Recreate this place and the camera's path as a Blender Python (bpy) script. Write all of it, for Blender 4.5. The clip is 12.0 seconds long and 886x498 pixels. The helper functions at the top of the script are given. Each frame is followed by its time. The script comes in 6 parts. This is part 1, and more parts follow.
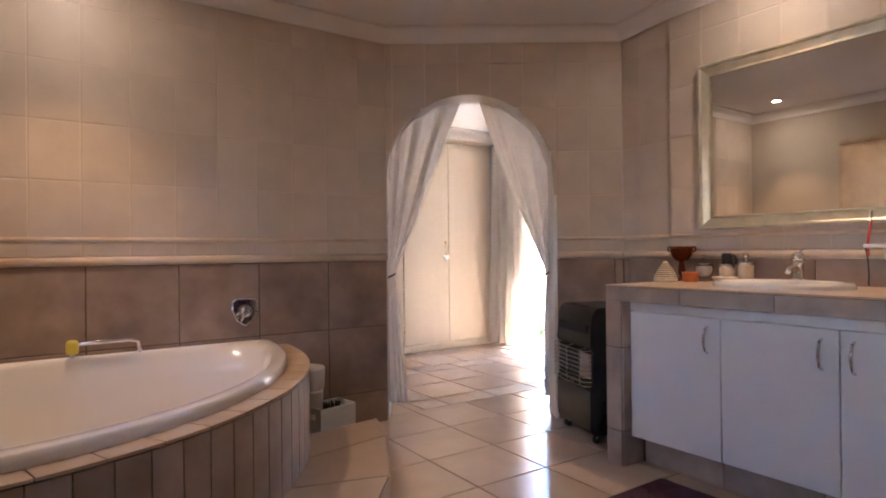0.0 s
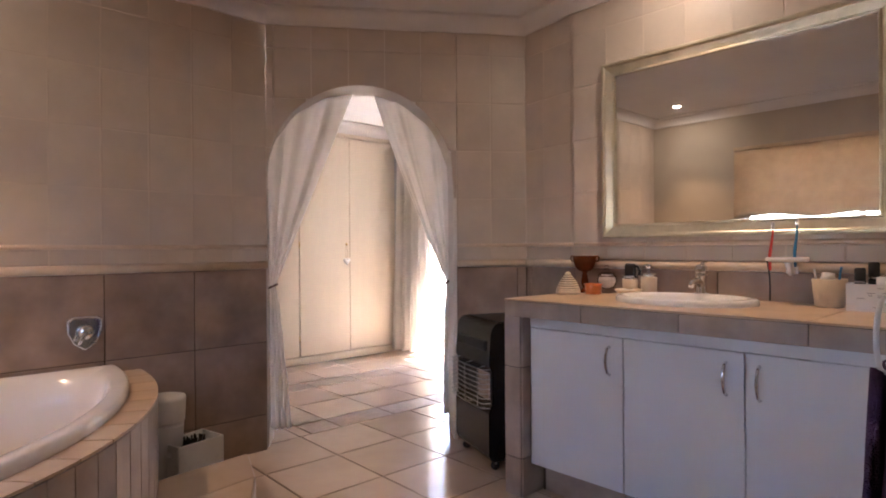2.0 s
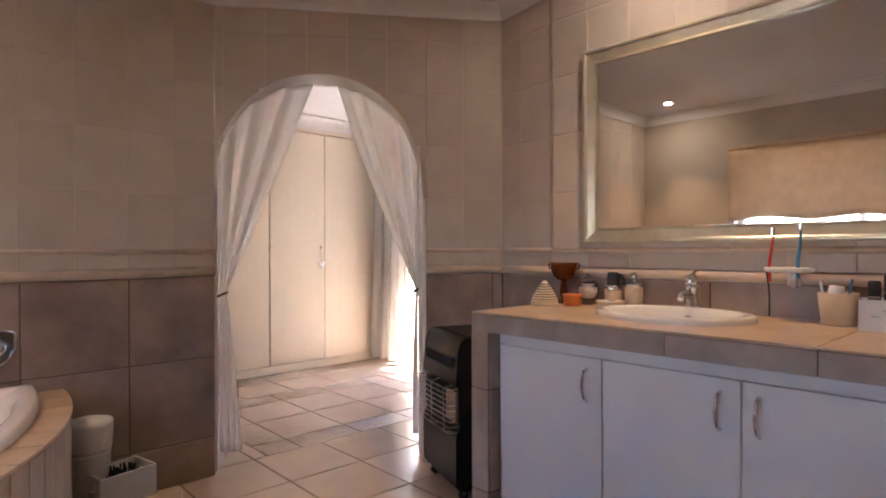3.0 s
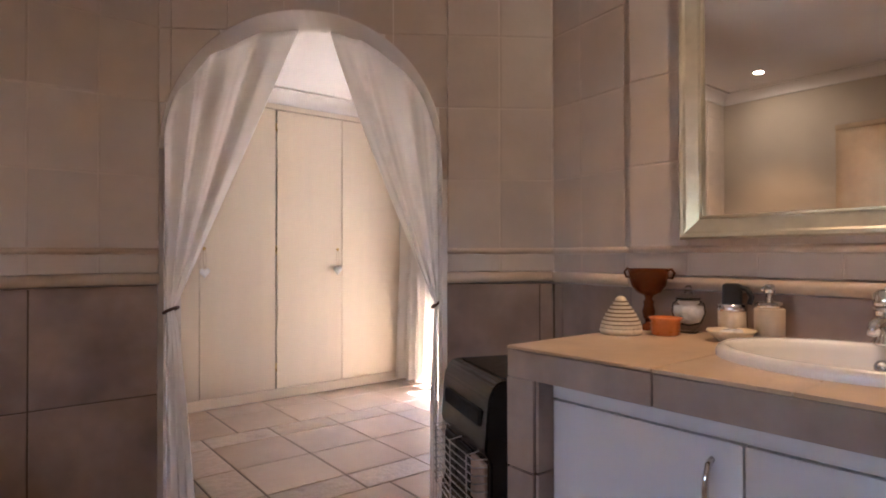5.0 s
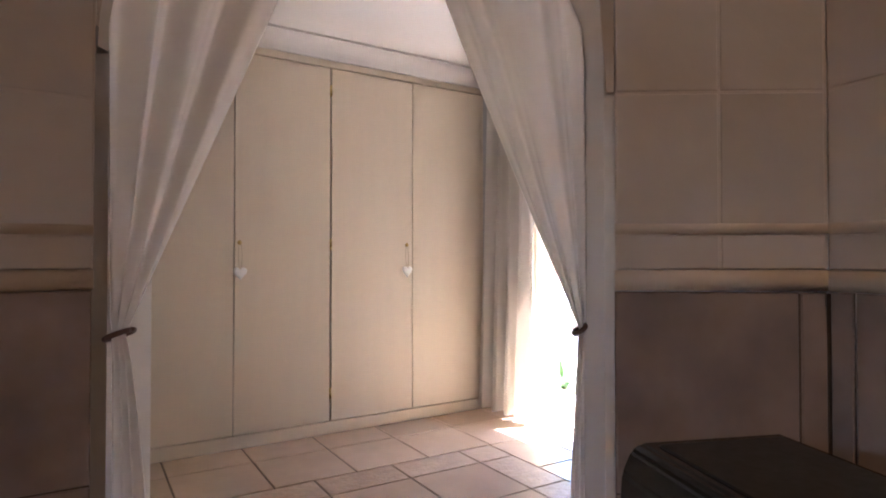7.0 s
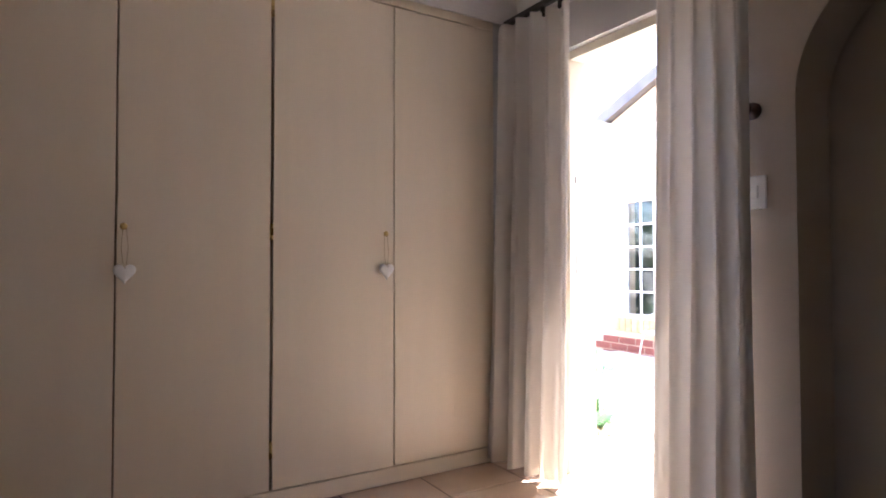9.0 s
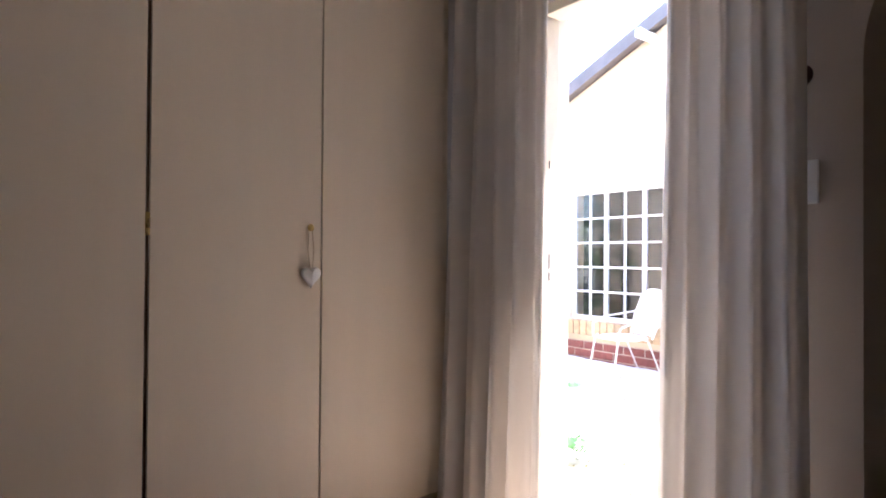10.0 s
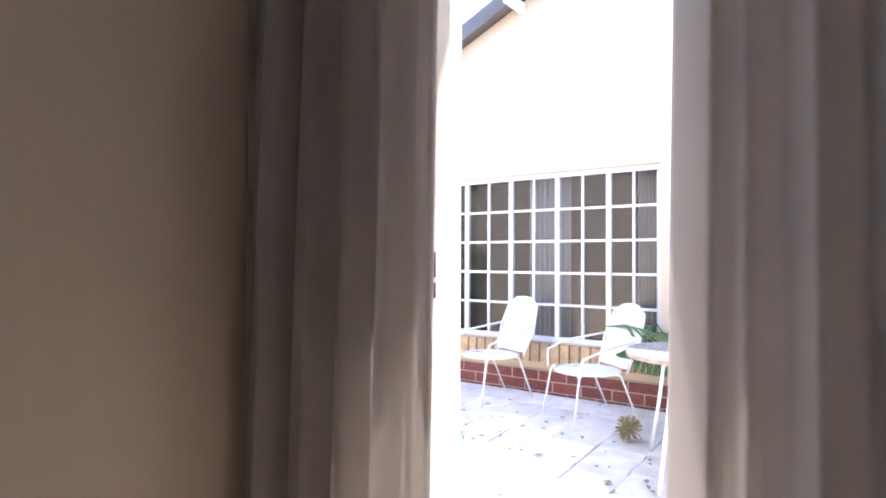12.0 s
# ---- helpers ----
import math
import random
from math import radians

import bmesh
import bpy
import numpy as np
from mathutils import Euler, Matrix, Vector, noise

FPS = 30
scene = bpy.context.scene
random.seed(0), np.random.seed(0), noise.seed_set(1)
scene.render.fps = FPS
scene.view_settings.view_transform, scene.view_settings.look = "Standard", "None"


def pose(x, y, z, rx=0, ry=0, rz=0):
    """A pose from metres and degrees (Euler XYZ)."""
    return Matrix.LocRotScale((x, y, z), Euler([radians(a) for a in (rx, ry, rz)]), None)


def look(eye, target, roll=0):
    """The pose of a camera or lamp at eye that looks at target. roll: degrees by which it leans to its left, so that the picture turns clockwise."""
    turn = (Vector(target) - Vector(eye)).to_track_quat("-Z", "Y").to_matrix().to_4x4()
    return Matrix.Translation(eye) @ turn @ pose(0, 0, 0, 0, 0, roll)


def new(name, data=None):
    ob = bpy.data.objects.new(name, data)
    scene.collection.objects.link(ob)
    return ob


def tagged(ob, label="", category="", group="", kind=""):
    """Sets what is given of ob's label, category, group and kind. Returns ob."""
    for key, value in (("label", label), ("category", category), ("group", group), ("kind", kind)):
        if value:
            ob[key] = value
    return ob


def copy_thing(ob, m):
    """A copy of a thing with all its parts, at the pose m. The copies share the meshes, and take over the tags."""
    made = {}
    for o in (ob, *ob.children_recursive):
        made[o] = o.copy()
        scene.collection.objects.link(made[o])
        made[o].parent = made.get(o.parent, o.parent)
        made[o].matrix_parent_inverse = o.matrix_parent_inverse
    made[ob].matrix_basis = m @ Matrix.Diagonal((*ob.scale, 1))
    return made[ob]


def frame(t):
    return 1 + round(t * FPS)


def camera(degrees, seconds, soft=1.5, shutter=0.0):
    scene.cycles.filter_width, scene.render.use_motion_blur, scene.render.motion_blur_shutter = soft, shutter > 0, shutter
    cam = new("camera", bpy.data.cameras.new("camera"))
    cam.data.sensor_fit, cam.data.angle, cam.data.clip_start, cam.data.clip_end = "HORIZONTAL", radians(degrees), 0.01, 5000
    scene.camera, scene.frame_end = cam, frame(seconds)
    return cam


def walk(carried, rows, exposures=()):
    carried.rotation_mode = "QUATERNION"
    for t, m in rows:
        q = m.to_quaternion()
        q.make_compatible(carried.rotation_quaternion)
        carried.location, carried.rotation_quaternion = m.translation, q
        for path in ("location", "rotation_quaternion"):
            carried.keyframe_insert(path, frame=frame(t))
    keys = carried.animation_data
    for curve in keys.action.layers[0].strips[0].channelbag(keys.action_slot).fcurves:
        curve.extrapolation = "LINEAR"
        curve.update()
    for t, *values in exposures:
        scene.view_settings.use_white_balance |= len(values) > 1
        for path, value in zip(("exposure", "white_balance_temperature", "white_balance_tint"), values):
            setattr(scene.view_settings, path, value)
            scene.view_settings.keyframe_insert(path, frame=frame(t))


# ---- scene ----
cam = camera(74.1, 12.0, soft=1.9)
PATH = [
    (0.0, look((-0.106, 0.078, 1.052), (1.053, 1.757, 1.063), -0.60)),
    (0.5, look((-0.059, 0.118, 1.059), (1.174, 1.743, 1.067), -0.70)),
    (1.0, look((0.011, 0.155, 1.069), (1.307, 1.731, 1.078), -0.60)),
    (1.5, look((0.104, 0.204, 1.100), (1.448, 1.741, 1.102), -0.40)),
    (2.0, look((0.203, 0.255, 1.112), (1.590, 1.754, 1.110), -0.40)),
    (2.5, look((0.358, 0.313, 1.126), (1.755, 1.799, 1.124), -0.30)),
    (3.0, look((0.509, 0.377, 1.135), (1.909, 1.862, 1.135), -0.20)),
    (5.0, look((1.153, 0.964, 1.112), (2.435, 2.550, 1.133), -0.10)),
    (5.5, look((1.301, 1.185, 1.101), (2.512, 2.826, 1.127), -0.00)),
    (6.0, look((1.410, 1.419, 1.099), (2.564, 3.102, 1.126), 0.00)),
    (6.5, look((1.534, 1.655, 1.076), (2.652, 3.361, 1.110), 0.10)),
    (7.0, look((1.662, 1.897, 1.069), (2.752, 3.620, 1.103), -0.00)),
    (9.0, look((2.313, 2.840, 1.019), (3.391, 4.572, 1.072), -0.10)),
    (9.5, look((2.455, 3.108, 1.074), (3.627, 4.777, 1.092), 0.50)),
    (10.0, look((2.593, 3.372, 1.065), (3.867, 4.964, 1.088), 0.40)),
    (10.5, look((2.752, 3.587, 1.063), (4.108, 5.110, 1.088), 0.50)),
    (11.0, look((2.925, 3.787, 1.073), (4.388, 5.209, 1.099), 0.50)),
    (11.5, look((3.099, 3.959, 1.068), (4.665, 5.267, 1.100), 0.50)),
    (12.0, look((3.281, 4.114, 1.056), (4.935, 5.306, 1.094), 0.30)),
]
EXPOSURES = [(0.0, 5.3, 5700, 19), (3.0, 5.33, 5700, 19), (5.0, 5.28, 5700, 19), (6.5, 5.0, 5650, 18), (7.2, 4.66, 5650, 18), (8.8, 4.0, 5650, 18), (9.5, 3.76, 5600, 18), (10.5, 3.22, 5500, 17), (12.0, 2.76, 5450, 17)]
walk(cam, PATH, EXPOSURES)

# ---- daylight ----
SUN_EL, SUN_AZ = radians(71), radians(-18)   # azimuth of the direction the light comes from, from +x towards +y
world = bpy.data.worlds.new("sky")
scene.world = world
world.use_nodes = True
wn = world.node_tree.nodes
sky = wn.new("ShaderNodeTexSky")
sky.sky_type, sky.sun_disc = "NISHITA", False
sky.sun_elevation, sky.sun_rotation = SUN_EL, radians(90) - SUN_AZ
wn["Background"].inputs["Strength"].default_value = 0.15
world.node_tree.links.new(sky.outputs[0], wn["Background"].inputs["Color"])
sun_data = bpy.data.lights.new("sun", "SUN")
sun_data.energy, sun_data.angle, sun_data.color = 3.5, radians(0.5), (1.0, 0.94, 0.85)
sun = new("sun", sun_data)
sun_dir = Vector((math.cos(SUN_EL) * math.cos(SUN_AZ), math.cos(SUN_EL) * math.sin(SUN_AZ), math.sin(SUN_EL)))
sun.matrix_world = look(sun_dir * 20, (0, 0, 0))


def lamp(name, kind, place, target, energy, color, **more):
    data = bpy.data.lights.new(name, kind)
    data.energy, data.color = energy, color
    if kind == "AREA":
        data.shape, data.size, data.size_y = "RECTANGLE", more["w"], more["h"]
    if kind == "SPOT":
        data.spot_size, data.spot_blend, data.shadow_soft_size = radians(more["cone"]), 0.6, 0.03
    ob = new(name, data)
    ob.matrix_world = look(place, target)
    return ob


WARM = (1.0, 0.62, 0.31)
lamp("downlight_beam", "SPOT", (2.52, 1.45, 2.395), (2.52, 1.451, 0), 0.85, WARM, cone=92)
lamp("downlight_beam", "SPOT", (0.02, 2.85, 2.395), (0.02, 2.84, 0), 1.0, WARM, cone=80)
lamp("window_light", "AREA", (-0.56, 1.5, 1.62), (3, 1.5, 1.3), 0.14, (1.0, 0.88, 0.77), w=1.7, h=0.8)

# ---- materials ----


def mat(name, color, rough=0.5, metal=0.0, vary=0.15, scale=6.0, fine=60.0, bump=0.1, tint=None, rand=0.0, spec=0.5,
        transmission=0.0, ior=1.45, translucent=0.0, coat=0.0, stretch=None):
    """A procedural surface: colour that varies at two scales, and fine relief."""
    m = bpy.data.materials.new(name)
    m.use_nodes = True
    nt = m.node_tree
    n, link = nt.nodes, nt.links.new
    b = n["Principled BSDF"]
    b.inputs["Roughness"].default_value, b.inputs["Metallic"].default_value = rough, metal
    b.inputs["Specular IOR Level"].default_value = spec
    b.inputs["Transmission Weight"].default_value, b.inputs["IOR"].default_value = transmission, ior
    b.inputs["Coat Weight"].default_value = coat
    geo = n.new("ShaderNodeNewGeometry")
    place = geo.outputs["Position"]
    if rand:
        info = n.new("ShaderNodeObjectInfo")
        shift = n.new("ShaderNodeVectorMath")
        shift.operation = "MULTIPLY_ADD"
        shift.inputs[1].default_value = (17.0, 29.0, 23.0)
        comb = n.new("ShaderNodeCombineXYZ")
        for k in range(3):
            link(info.outputs["Random"], comb.inputs[k])
        link(comb.outputs[0], shift.inputs[0])
        link(place, shift.inputs[2])
        place = shift.outputs[0]
    if stretch:
        mp = n.new("ShaderNodeMapping")
        mp.inputs["Scale"].default_value = stretch
        link(place, mp.inputs["Vector"])
        place = mp.outputs[0]
    big, small = n.new("ShaderNodeTexNoise"), n.new("ShaderNodeTexNoise")
    for tex, s, d in ((big, scale, 2.5), (small, fine, 2)):
        tex.inputs["Scale"].default_value, tex.inputs["Detail"].default_value = s, d
        link(place, tex.inputs["Vector"])
    ramp = n.new("ShaderNodeMix")
    ramp.data_type = "RGBA"
    dark = [c * (1 - vary) for c in color]
    light = list(tint) if tint else [min(1, c * (1 + vary)) for c in color]
    ramp.inputs["A"].default_value, ramp.inputs["B"].default_value = (*dark, 1), (*light, 1)
    sharp = n.new("ShaderNodeMapRange")
    sharp.inputs["From Min"].default_value, sharp.inputs["From Max"].default_value = 0.22, 0.78
    link(big.outputs["Fac"], sharp.inputs["Value"])
    link(sharp.outputs[0], ramp.inputs["Factor"])
    out = ramp.outputs["Result"]
    grain = n.new("ShaderNodeMix")
    grain.data_type, grain.blend_type = "RGBA", "MULTIPLY"
    grain.inputs["Factor"].default_value = min(1.0, vary)
    link(out, grain.inputs["A"])
    link(small.outputs["Fac"], grain.inputs["B"])
    gm = n.new("ShaderNodeMix")
    gm.data_type = "RGBA"
    gm.inputs["Factor"].default_value = 0.5
    link(out, gm.inputs["A"])
    link(grain.outputs["Result"], gm.inputs["B"])
    out = gm.outputs["Result"]
    if rand:
        hsv = n.new("ShaderNodeHueSaturation")
        val = n.new("ShaderNodeMapRange")
        val.inputs["To Min"].default_value, val.inputs["To Max"].default_value = 1 - rand, 1 + rand
        link(info.outputs["Random"], val.inputs["Value"])
        link(val.outputs[0], hsv.inputs["Value"])
        link(out, hsv.inputs["Color"])
        out = hsv.outputs["Color"]
    link(out, b.inputs["Base Color"])
    rr = n.new("ShaderNodeMapRange")
    rr.inputs["To Min"].default_value, rr.inputs["To Max"].default_value = max(0.0, rough - 0.08), min(1.0, rough + 0.08)
    link(small.outputs["Fac"], rr.inputs["Value"])
    link(rr.outputs[0], b.inputs["Roughness"])
    if bump:
        bp = n.new("ShaderNodeBump")
        bp.inputs["Strength"].default_value, bp.inputs["Distance"].default_value = bump, 0.01
        mixh = n.new("ShaderNodeMath")
        mixh.operation = "ADD"
        link(big.outputs["Fac"], mixh.inputs[0])
        link(small.outputs["Fac"], mixh.inputs[1])
        link(mixh.outputs[0], bp.inputs["Height"])
        link(bp.outputs["Normal"], b.inputs["Normal"])
    if translucent:
        tr, mx = n.new("ShaderNodeBsdfTranslucent"), n.new("ShaderNodeMixShader")
        mx.inputs["Fac"].default_value = translucent
        link(out, tr.inputs["Color"])
        link(b.outputs[0], mx.inputs[1])
        link(tr.outputs[0], mx.inputs[2])
        link(mx.outputs[0], n["Material Output"].inputs["Surface"])
    return m


def glow(name, color, strength):
    m = bpy.data.materials.new(name)
    m.use_nodes = True
    b = m.node_tree.nodes["Principled BSDF"]
    b.inputs["Emission Color"].default_value, b.inputs["Emission Strength"].default_value = (*color, 1), strength
    return m


TILE_LOW = mat("brown_glazed_tile", (0.32, 0.23, 0.18), 0.38, vary=0.34, scale=5.5, fine=30, bump=0.04, tint=(0.44, 0.32, 0.25), rand=0.08)
TILE_UP = mat("beige_glazed_tile", (0.56, 0.465, 0.38), 0.4, vary=0.08, scale=6, fine=35, bump=0.06, rand=0.045)
TILE_FLOOR = mat("sandy_floor_tile", (0.54, 0.41, 0.305), 0.2, vary=0.08, scale=3.0, fine=12, bump=0.0, rand=0.07)
TILE_BAND = mat("patterned_border_tile", (0.47, 0.35, 0.25), 0.42, vary=0.16, scale=26, fine=70, bump=0.35, rand=0.06)
TILE_TOP = mat("tan_counter_tile", (0.6, 0.43, 0.28), 0.32, vary=0.18, scale=6, fine=50, bump=0.05, rand=0.04)
TILE_APRON = mat("taupe_counter_tile", (0.42, 0.325, 0.26), 0.4, vary=0.24, scale=7, fine=50, bump=0.06, rand=0.06)
RAIL = mat("cream_ceramic_rail", (0.64, 0.5, 0.37), 0.34, vary=0.1, scale=9, bump=0.05)
GROUT_DARK = mat("dark_grout", (0.12, 0.085, 0.062), 0.9, vary=0.2)
GROUT_PALE = mat("pale_grout", (0.6, 0.5, 0.41), 0.9, vary=0.1)
PLASTER = mat("white_plaster", (0.74, 0.69, 0.64), 0.75, vary=0.05, scale=3, fine=120, bump=0.06)
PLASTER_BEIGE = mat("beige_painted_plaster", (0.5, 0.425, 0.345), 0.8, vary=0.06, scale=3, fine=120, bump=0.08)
CEILING = mat("ceiling_paint", (0.76, 0.72, 0.69), 0.85, vary=0.04, scale=2, fine=150, bump=0.04)
CREAM_BOARD = mat("cream_wardrobe_board", (0.74, 0.64, 0.5), 0.42, vary=0.02, scale=5, fine=90, bump=0.02, stretch=(3, 3, 0.25))
# Brown puts the shade between the wardrobe doors into the body's colour.
GAP_SHADE = mat("gap_shade_colour", (0.26, 0.19, 0.135), 0.8)
WHITE_BOARD = mat("white_cabinet_board", (0.72, 0.71, 0.71), 0.35, vary=0.03, scale=4, bump=0.02)
CERAMIC = mat("white_ceramic", (0.82, 0.78, 0.72), 0.12, vary=0.02, bump=0.0, coat=0.3)
ACRYLIC = mat("white_bath_acrylic", (0.84, 0.79, 0.74), 0.14, vary=0.02, bump=0.0, coat=0.4)
CHROME = mat("chrome", (0.75, 0.75, 0.76), 0.08, metal=1.0, vary=0.03, bump=0.0)
BRASS = mat("brass", (0.62, 0.44, 0.18), 0.28, metal=1.0, vary=0.1, bump=0.03)
STEEL_WIRE = mat("steel_wire", (0.5, 0.48, 0.46), 0.3, metal=1.0, vary=0.1, bump=0.0)
FRAME_SILVER = mat("champagne_silver_leaf", (0.55, 0.5, 0.38), 0.36, metal=0.75, vary=0.16, scale=12, fine=80, bump=0.06)
BLACK = mat("black_enamel", (0.014, 0.013, 0.013), 0.2, vary=0.2, bump=0.03)
BLACK_MATT = mat("black_plastic", (0.02, 0.018, 0.018), 0.6, vary=0.2, bump=0.04)
CLAY_PANEL = mat("ceramic_heat_panel", (0.42, 0.33, 0.27), 0.8, vary=0.15, scale=30, fine=200, bump=0.3)
CURTAIN = mat("white_cotton_voile", (0.95, 0.92, 0.89), 0.9, vary=0.02, scale=4, fine=300, bump=0.02, translucent=0.6)
CURTAIN_HEAVY = mat("off_white_lined_curtain", (0.8, 0.75, 0.69), 0.9, vary=0.04, scale=4, fine=260, bump=0.06, translucent=0.3)
BLIND = mat("patterned_cream_blind", (0.6, 0.46, 0.32), 0.9, vary=0.1, scale=9, fine=60, bump=0.05, translucent=0.3)
PURPLE = mat("purple_terry", (0.085, 0.035, 0.075), 0.95, vary=0.3, scale=40, fine=300, bump=0.8)
WHITE_PAINT = mat("white_gloss_paint", (0.8, 0.79, 0.77), 0.3, vary=0.04, bump=0.02)
CREAM_STEEL = mat("cream_steel_frame", (0.76, 0.68, 0.54), 0.4, vary=0.05, bump=0.02)
WHITE_PLASTIC = mat("white_plastic", (0.78, 0.77, 0.76), 0.35, vary=0.03, bump=0.0)
HEART = mat("white_felt_heart", (0.88, 0.86, 0.83), 0.85, vary=0.06, scale=30, bump=0.1)
TWINE = mat("jute_twine", (0.5, 0.38, 0.24), 0.9, vary=0.2)
AMBER = mat("amber_glass", (0.3, 0.075, 0.012), 0.08, vary=0.1, bump=0.0, transmission=0.75)
DARK_AMBER = mat("dark_amber_glass", (0.2, 0.05, 0.015), 0.1, vary=0.1, bump=0.0, transmission=0.3)
ORANGE = mat("orange_glazed_clay", (0.62, 0.17, 0.03), 0.3, vary=0.15, scale=30, bump=0.05)
GLASS = mat("clear_glass", (0.95, 0.95, 0.94), 0.03, vary=0.01, bump=0.0, transmission=1.0)
GLASS_THIN = mat("thin_clear_glass", (0.97, 0.97, 0.96), 0.03, vary=0.01, bump=0.0, transmission=1.0, ior=1.12)
SHELL_PALE = mat("pale_banded_shell", (0.78, 0.66, 0.48), 0.45, vary=0.15, scale=40, bump=0.2)
SHELL_DARK = mat("brown_shell_band", (0.2, 0.115, 0.05), 0.5, vary=0.25, scale=40, bump=0.2)
STONEWARE = mat("beige_stoneware", (0.56, 0.44, 0.31), 0.5, vary=0.1, scale=20, fine=140, bump=0.06)
SOAP_GOLD = mat("cream_soap_dish", (0.7, 0.58, 0.4), 0.3, vary=0.06)
RED = mat("red_plastic", (0.6, 0.05, 0.03), 0.35, vary=0.05, bump=0.0)
BLUE = mat("blue_plastic", (0.05, 0.22, 0.42), 0.35, vary=0.05, bump=0.0)
YELLOW = mat("yellow_plastic", (0.7, 0.6, 0.08), 0.4, vary=0.05, bump=0.0)
COTTON = mat("white_cotton_wool", (0.85, 0.84, 0.82), 0.95, vary=0.05, scale=60, bump=0.5)
CARTON = mat("white_printed_card", (0.74, 0.72, 0.68), 0.7, vary=0.05, bump=0.02)
INK = mat("grey_print", (0.22, 0.2, 0.2), 0.7, vary=0.1, bump=0.0)
DARK_CLOTH = mat("dark_cloth", (0.035, 0.03, 0.028), 0.95, vary=0.3, scale=40, bump=0.6)
DARK_WOOD = mat("dark_turned_wood", (0.09, 0.04, 0.025), 0.5, vary=0.25, scale=20, bump=0.1)
HOUSE_WALL = mat("cream_render", (0.68, 0.55, 0.4), 0.9, vary=0.05, scale=2, fine=90, bump=0.15)
BRICK_RED = mat("maroon_face_brick", (0.22, 0.075, 0.06), 0.85, vary=0.2, scale=25, fine=120, bump=0.3, rand=0.12)
BRICK_YELLOW = mat("yellow_sill_brick", (0.48, 0.34, 0.19), 0.85, vary=0.25, scale=25, fine=120, bump=0.3, rand=0.14)
MORTAR = mat("mortar", (0.5, 0.42, 0.34), 0.95, vary=0.1)
FASCIA = mat("dark_fascia_board", (0.15, 0.13, 0.125), 0.7, vary=0.2)
ROOF_TILE = mat("grey_roof_sheet", (0.16, 0.14, 0.13), 0.7, vary=0.2)
PAVER = mat("pale_patio_stone", (0.72, 0.66, 0.58), 0.9, vary=0.2, scale=8, fine=70, bump=0.25, rand=0.1)
EARTH = mat("sandy_ground", (0.46, 0.41, 0.33), 0.95, vary=0.25, scale=3, fine=60, bump=0.4)
LEAF = mat("green_leaf", (0.06, 0.14, 0.035), 0.4, vary=0.3, scale=15, bump=0.1, translucent=0.25, rand=0.15)
LEAF_DRY = mat("dry_leaf", (0.3, 0.25, 0.12), 0.8, vary=0.3, scale=25, rand=0.2)
TERRACOTTA = mat("terracotta", (0.42, 0.2, 0.11), 0.8, vary=0.15, scale=15, bump=0.1)
PEBBLE = mat("pebble_mosaic", (0.36, 0.3, 0.25), 0.8, vary=0.45, scale=45, fine=130, bump=0.8)
PANE = mat("dark_window_glass", (0.03, 0.033, 0.035), 0.04, vary=0.1, bump=0.0, spec=0.8)
NET = mat("pale_net_curtain", (0.44, 0.46, 0.5), 0.9, vary=0.1, stretch=(1, 30, 0.2), translucent=0.2)
# Bluish near-black colour holds the dimness of the unlit room behind the panes.
ROOM_SHADE = mat("room_wall_shade_colour", (0.034, 0.038, 0.046), 0.9)
HEDGE = mat("garden_foliage", (0.05, 0.1, 0.03), 0.8, vary=0.4, scale=6, fine=30, bump=0.5)
SILVER_TRACK = mat("dark_curtain_track", (0.05, 0.045, 0.042), 0.4, vary=0.1)
BLUE_GREY_WALL = mat("grey_white_wall_paint", (0.6, 0.57, 0.55), 0.8, vary=0.05, scale=3, fine=120, bump=0.06)

mirror_glass = bpy.data.materials.new("mirror_glass")
mirror_glass.use_nodes = True
_b = mirror_glass.node_tree.nodes["Principled BSDF"]
_b.inputs["Base Color"].default_value, _b.inputs["Metallic"].default_value, _b.inputs["Roughness"].default_value = (0.86, 0.87, 0.86, 1), 1.0, 0.01
LAMP_ON = glow("lit_downlight", (1.0, 0.8, 0.55), 14.0)

# ---- building blocks ----


def mesh_of(bm, name, material, smooth=False):
    me = bpy.data.meshes.new(name)
    bmesh.ops.recalc_face_normals(bm, faces=bm.faces)
    for f in bm.faces:
        f.smooth = smooth
    bm.to_mesh(me)
    bm.free()
    me.materials.append(material)
    return me


def part(name, bm, material, parent, label="", smooth=False):
    ob = new(name, mesh_of(bm, name, material, smooth))
    ob.parent = parent
    return tagged(ob, label) if label else ob


def empty(name, label, category, place=(0, 0, 0), turn=0, group="", kind=""):
    ob = new(name)
    ob.empty_display_size = 0.05
    ob.matrix_basis = pose(*place, 0, 0, turn)
    return tagged(ob, label, category, group, kind)


def box(bm, x0, x1, y0, y1, z0, z1, bevel=0.0, m=None):
    got = bmesh.ops.create_cube(bm, size=1)["verts"]
    mm = Matrix.Translation(((x0 + x1) / 2, (y0 + y1) / 2, (z0 + z1) / 2)) @ Matrix.Diagonal((abs(x1 - x0), abs(y1 - y0), abs(z1 - z0), 1))
    bmesh.ops.transform(bm, matrix=(m @ mm) if m else mm, verts=got)
    if bevel:
        edges = {e for v in got for e in v.link_edges}
        bmesh.ops.bevel(bm, geom=list(edges), offset=bevel, segments=2, affect="EDGES", profile=0.5)
    return bm


def boxed(*a, bevel=0.004, m=None):
    return box(bmesh.new(), *a, bevel=bevel, m=m)


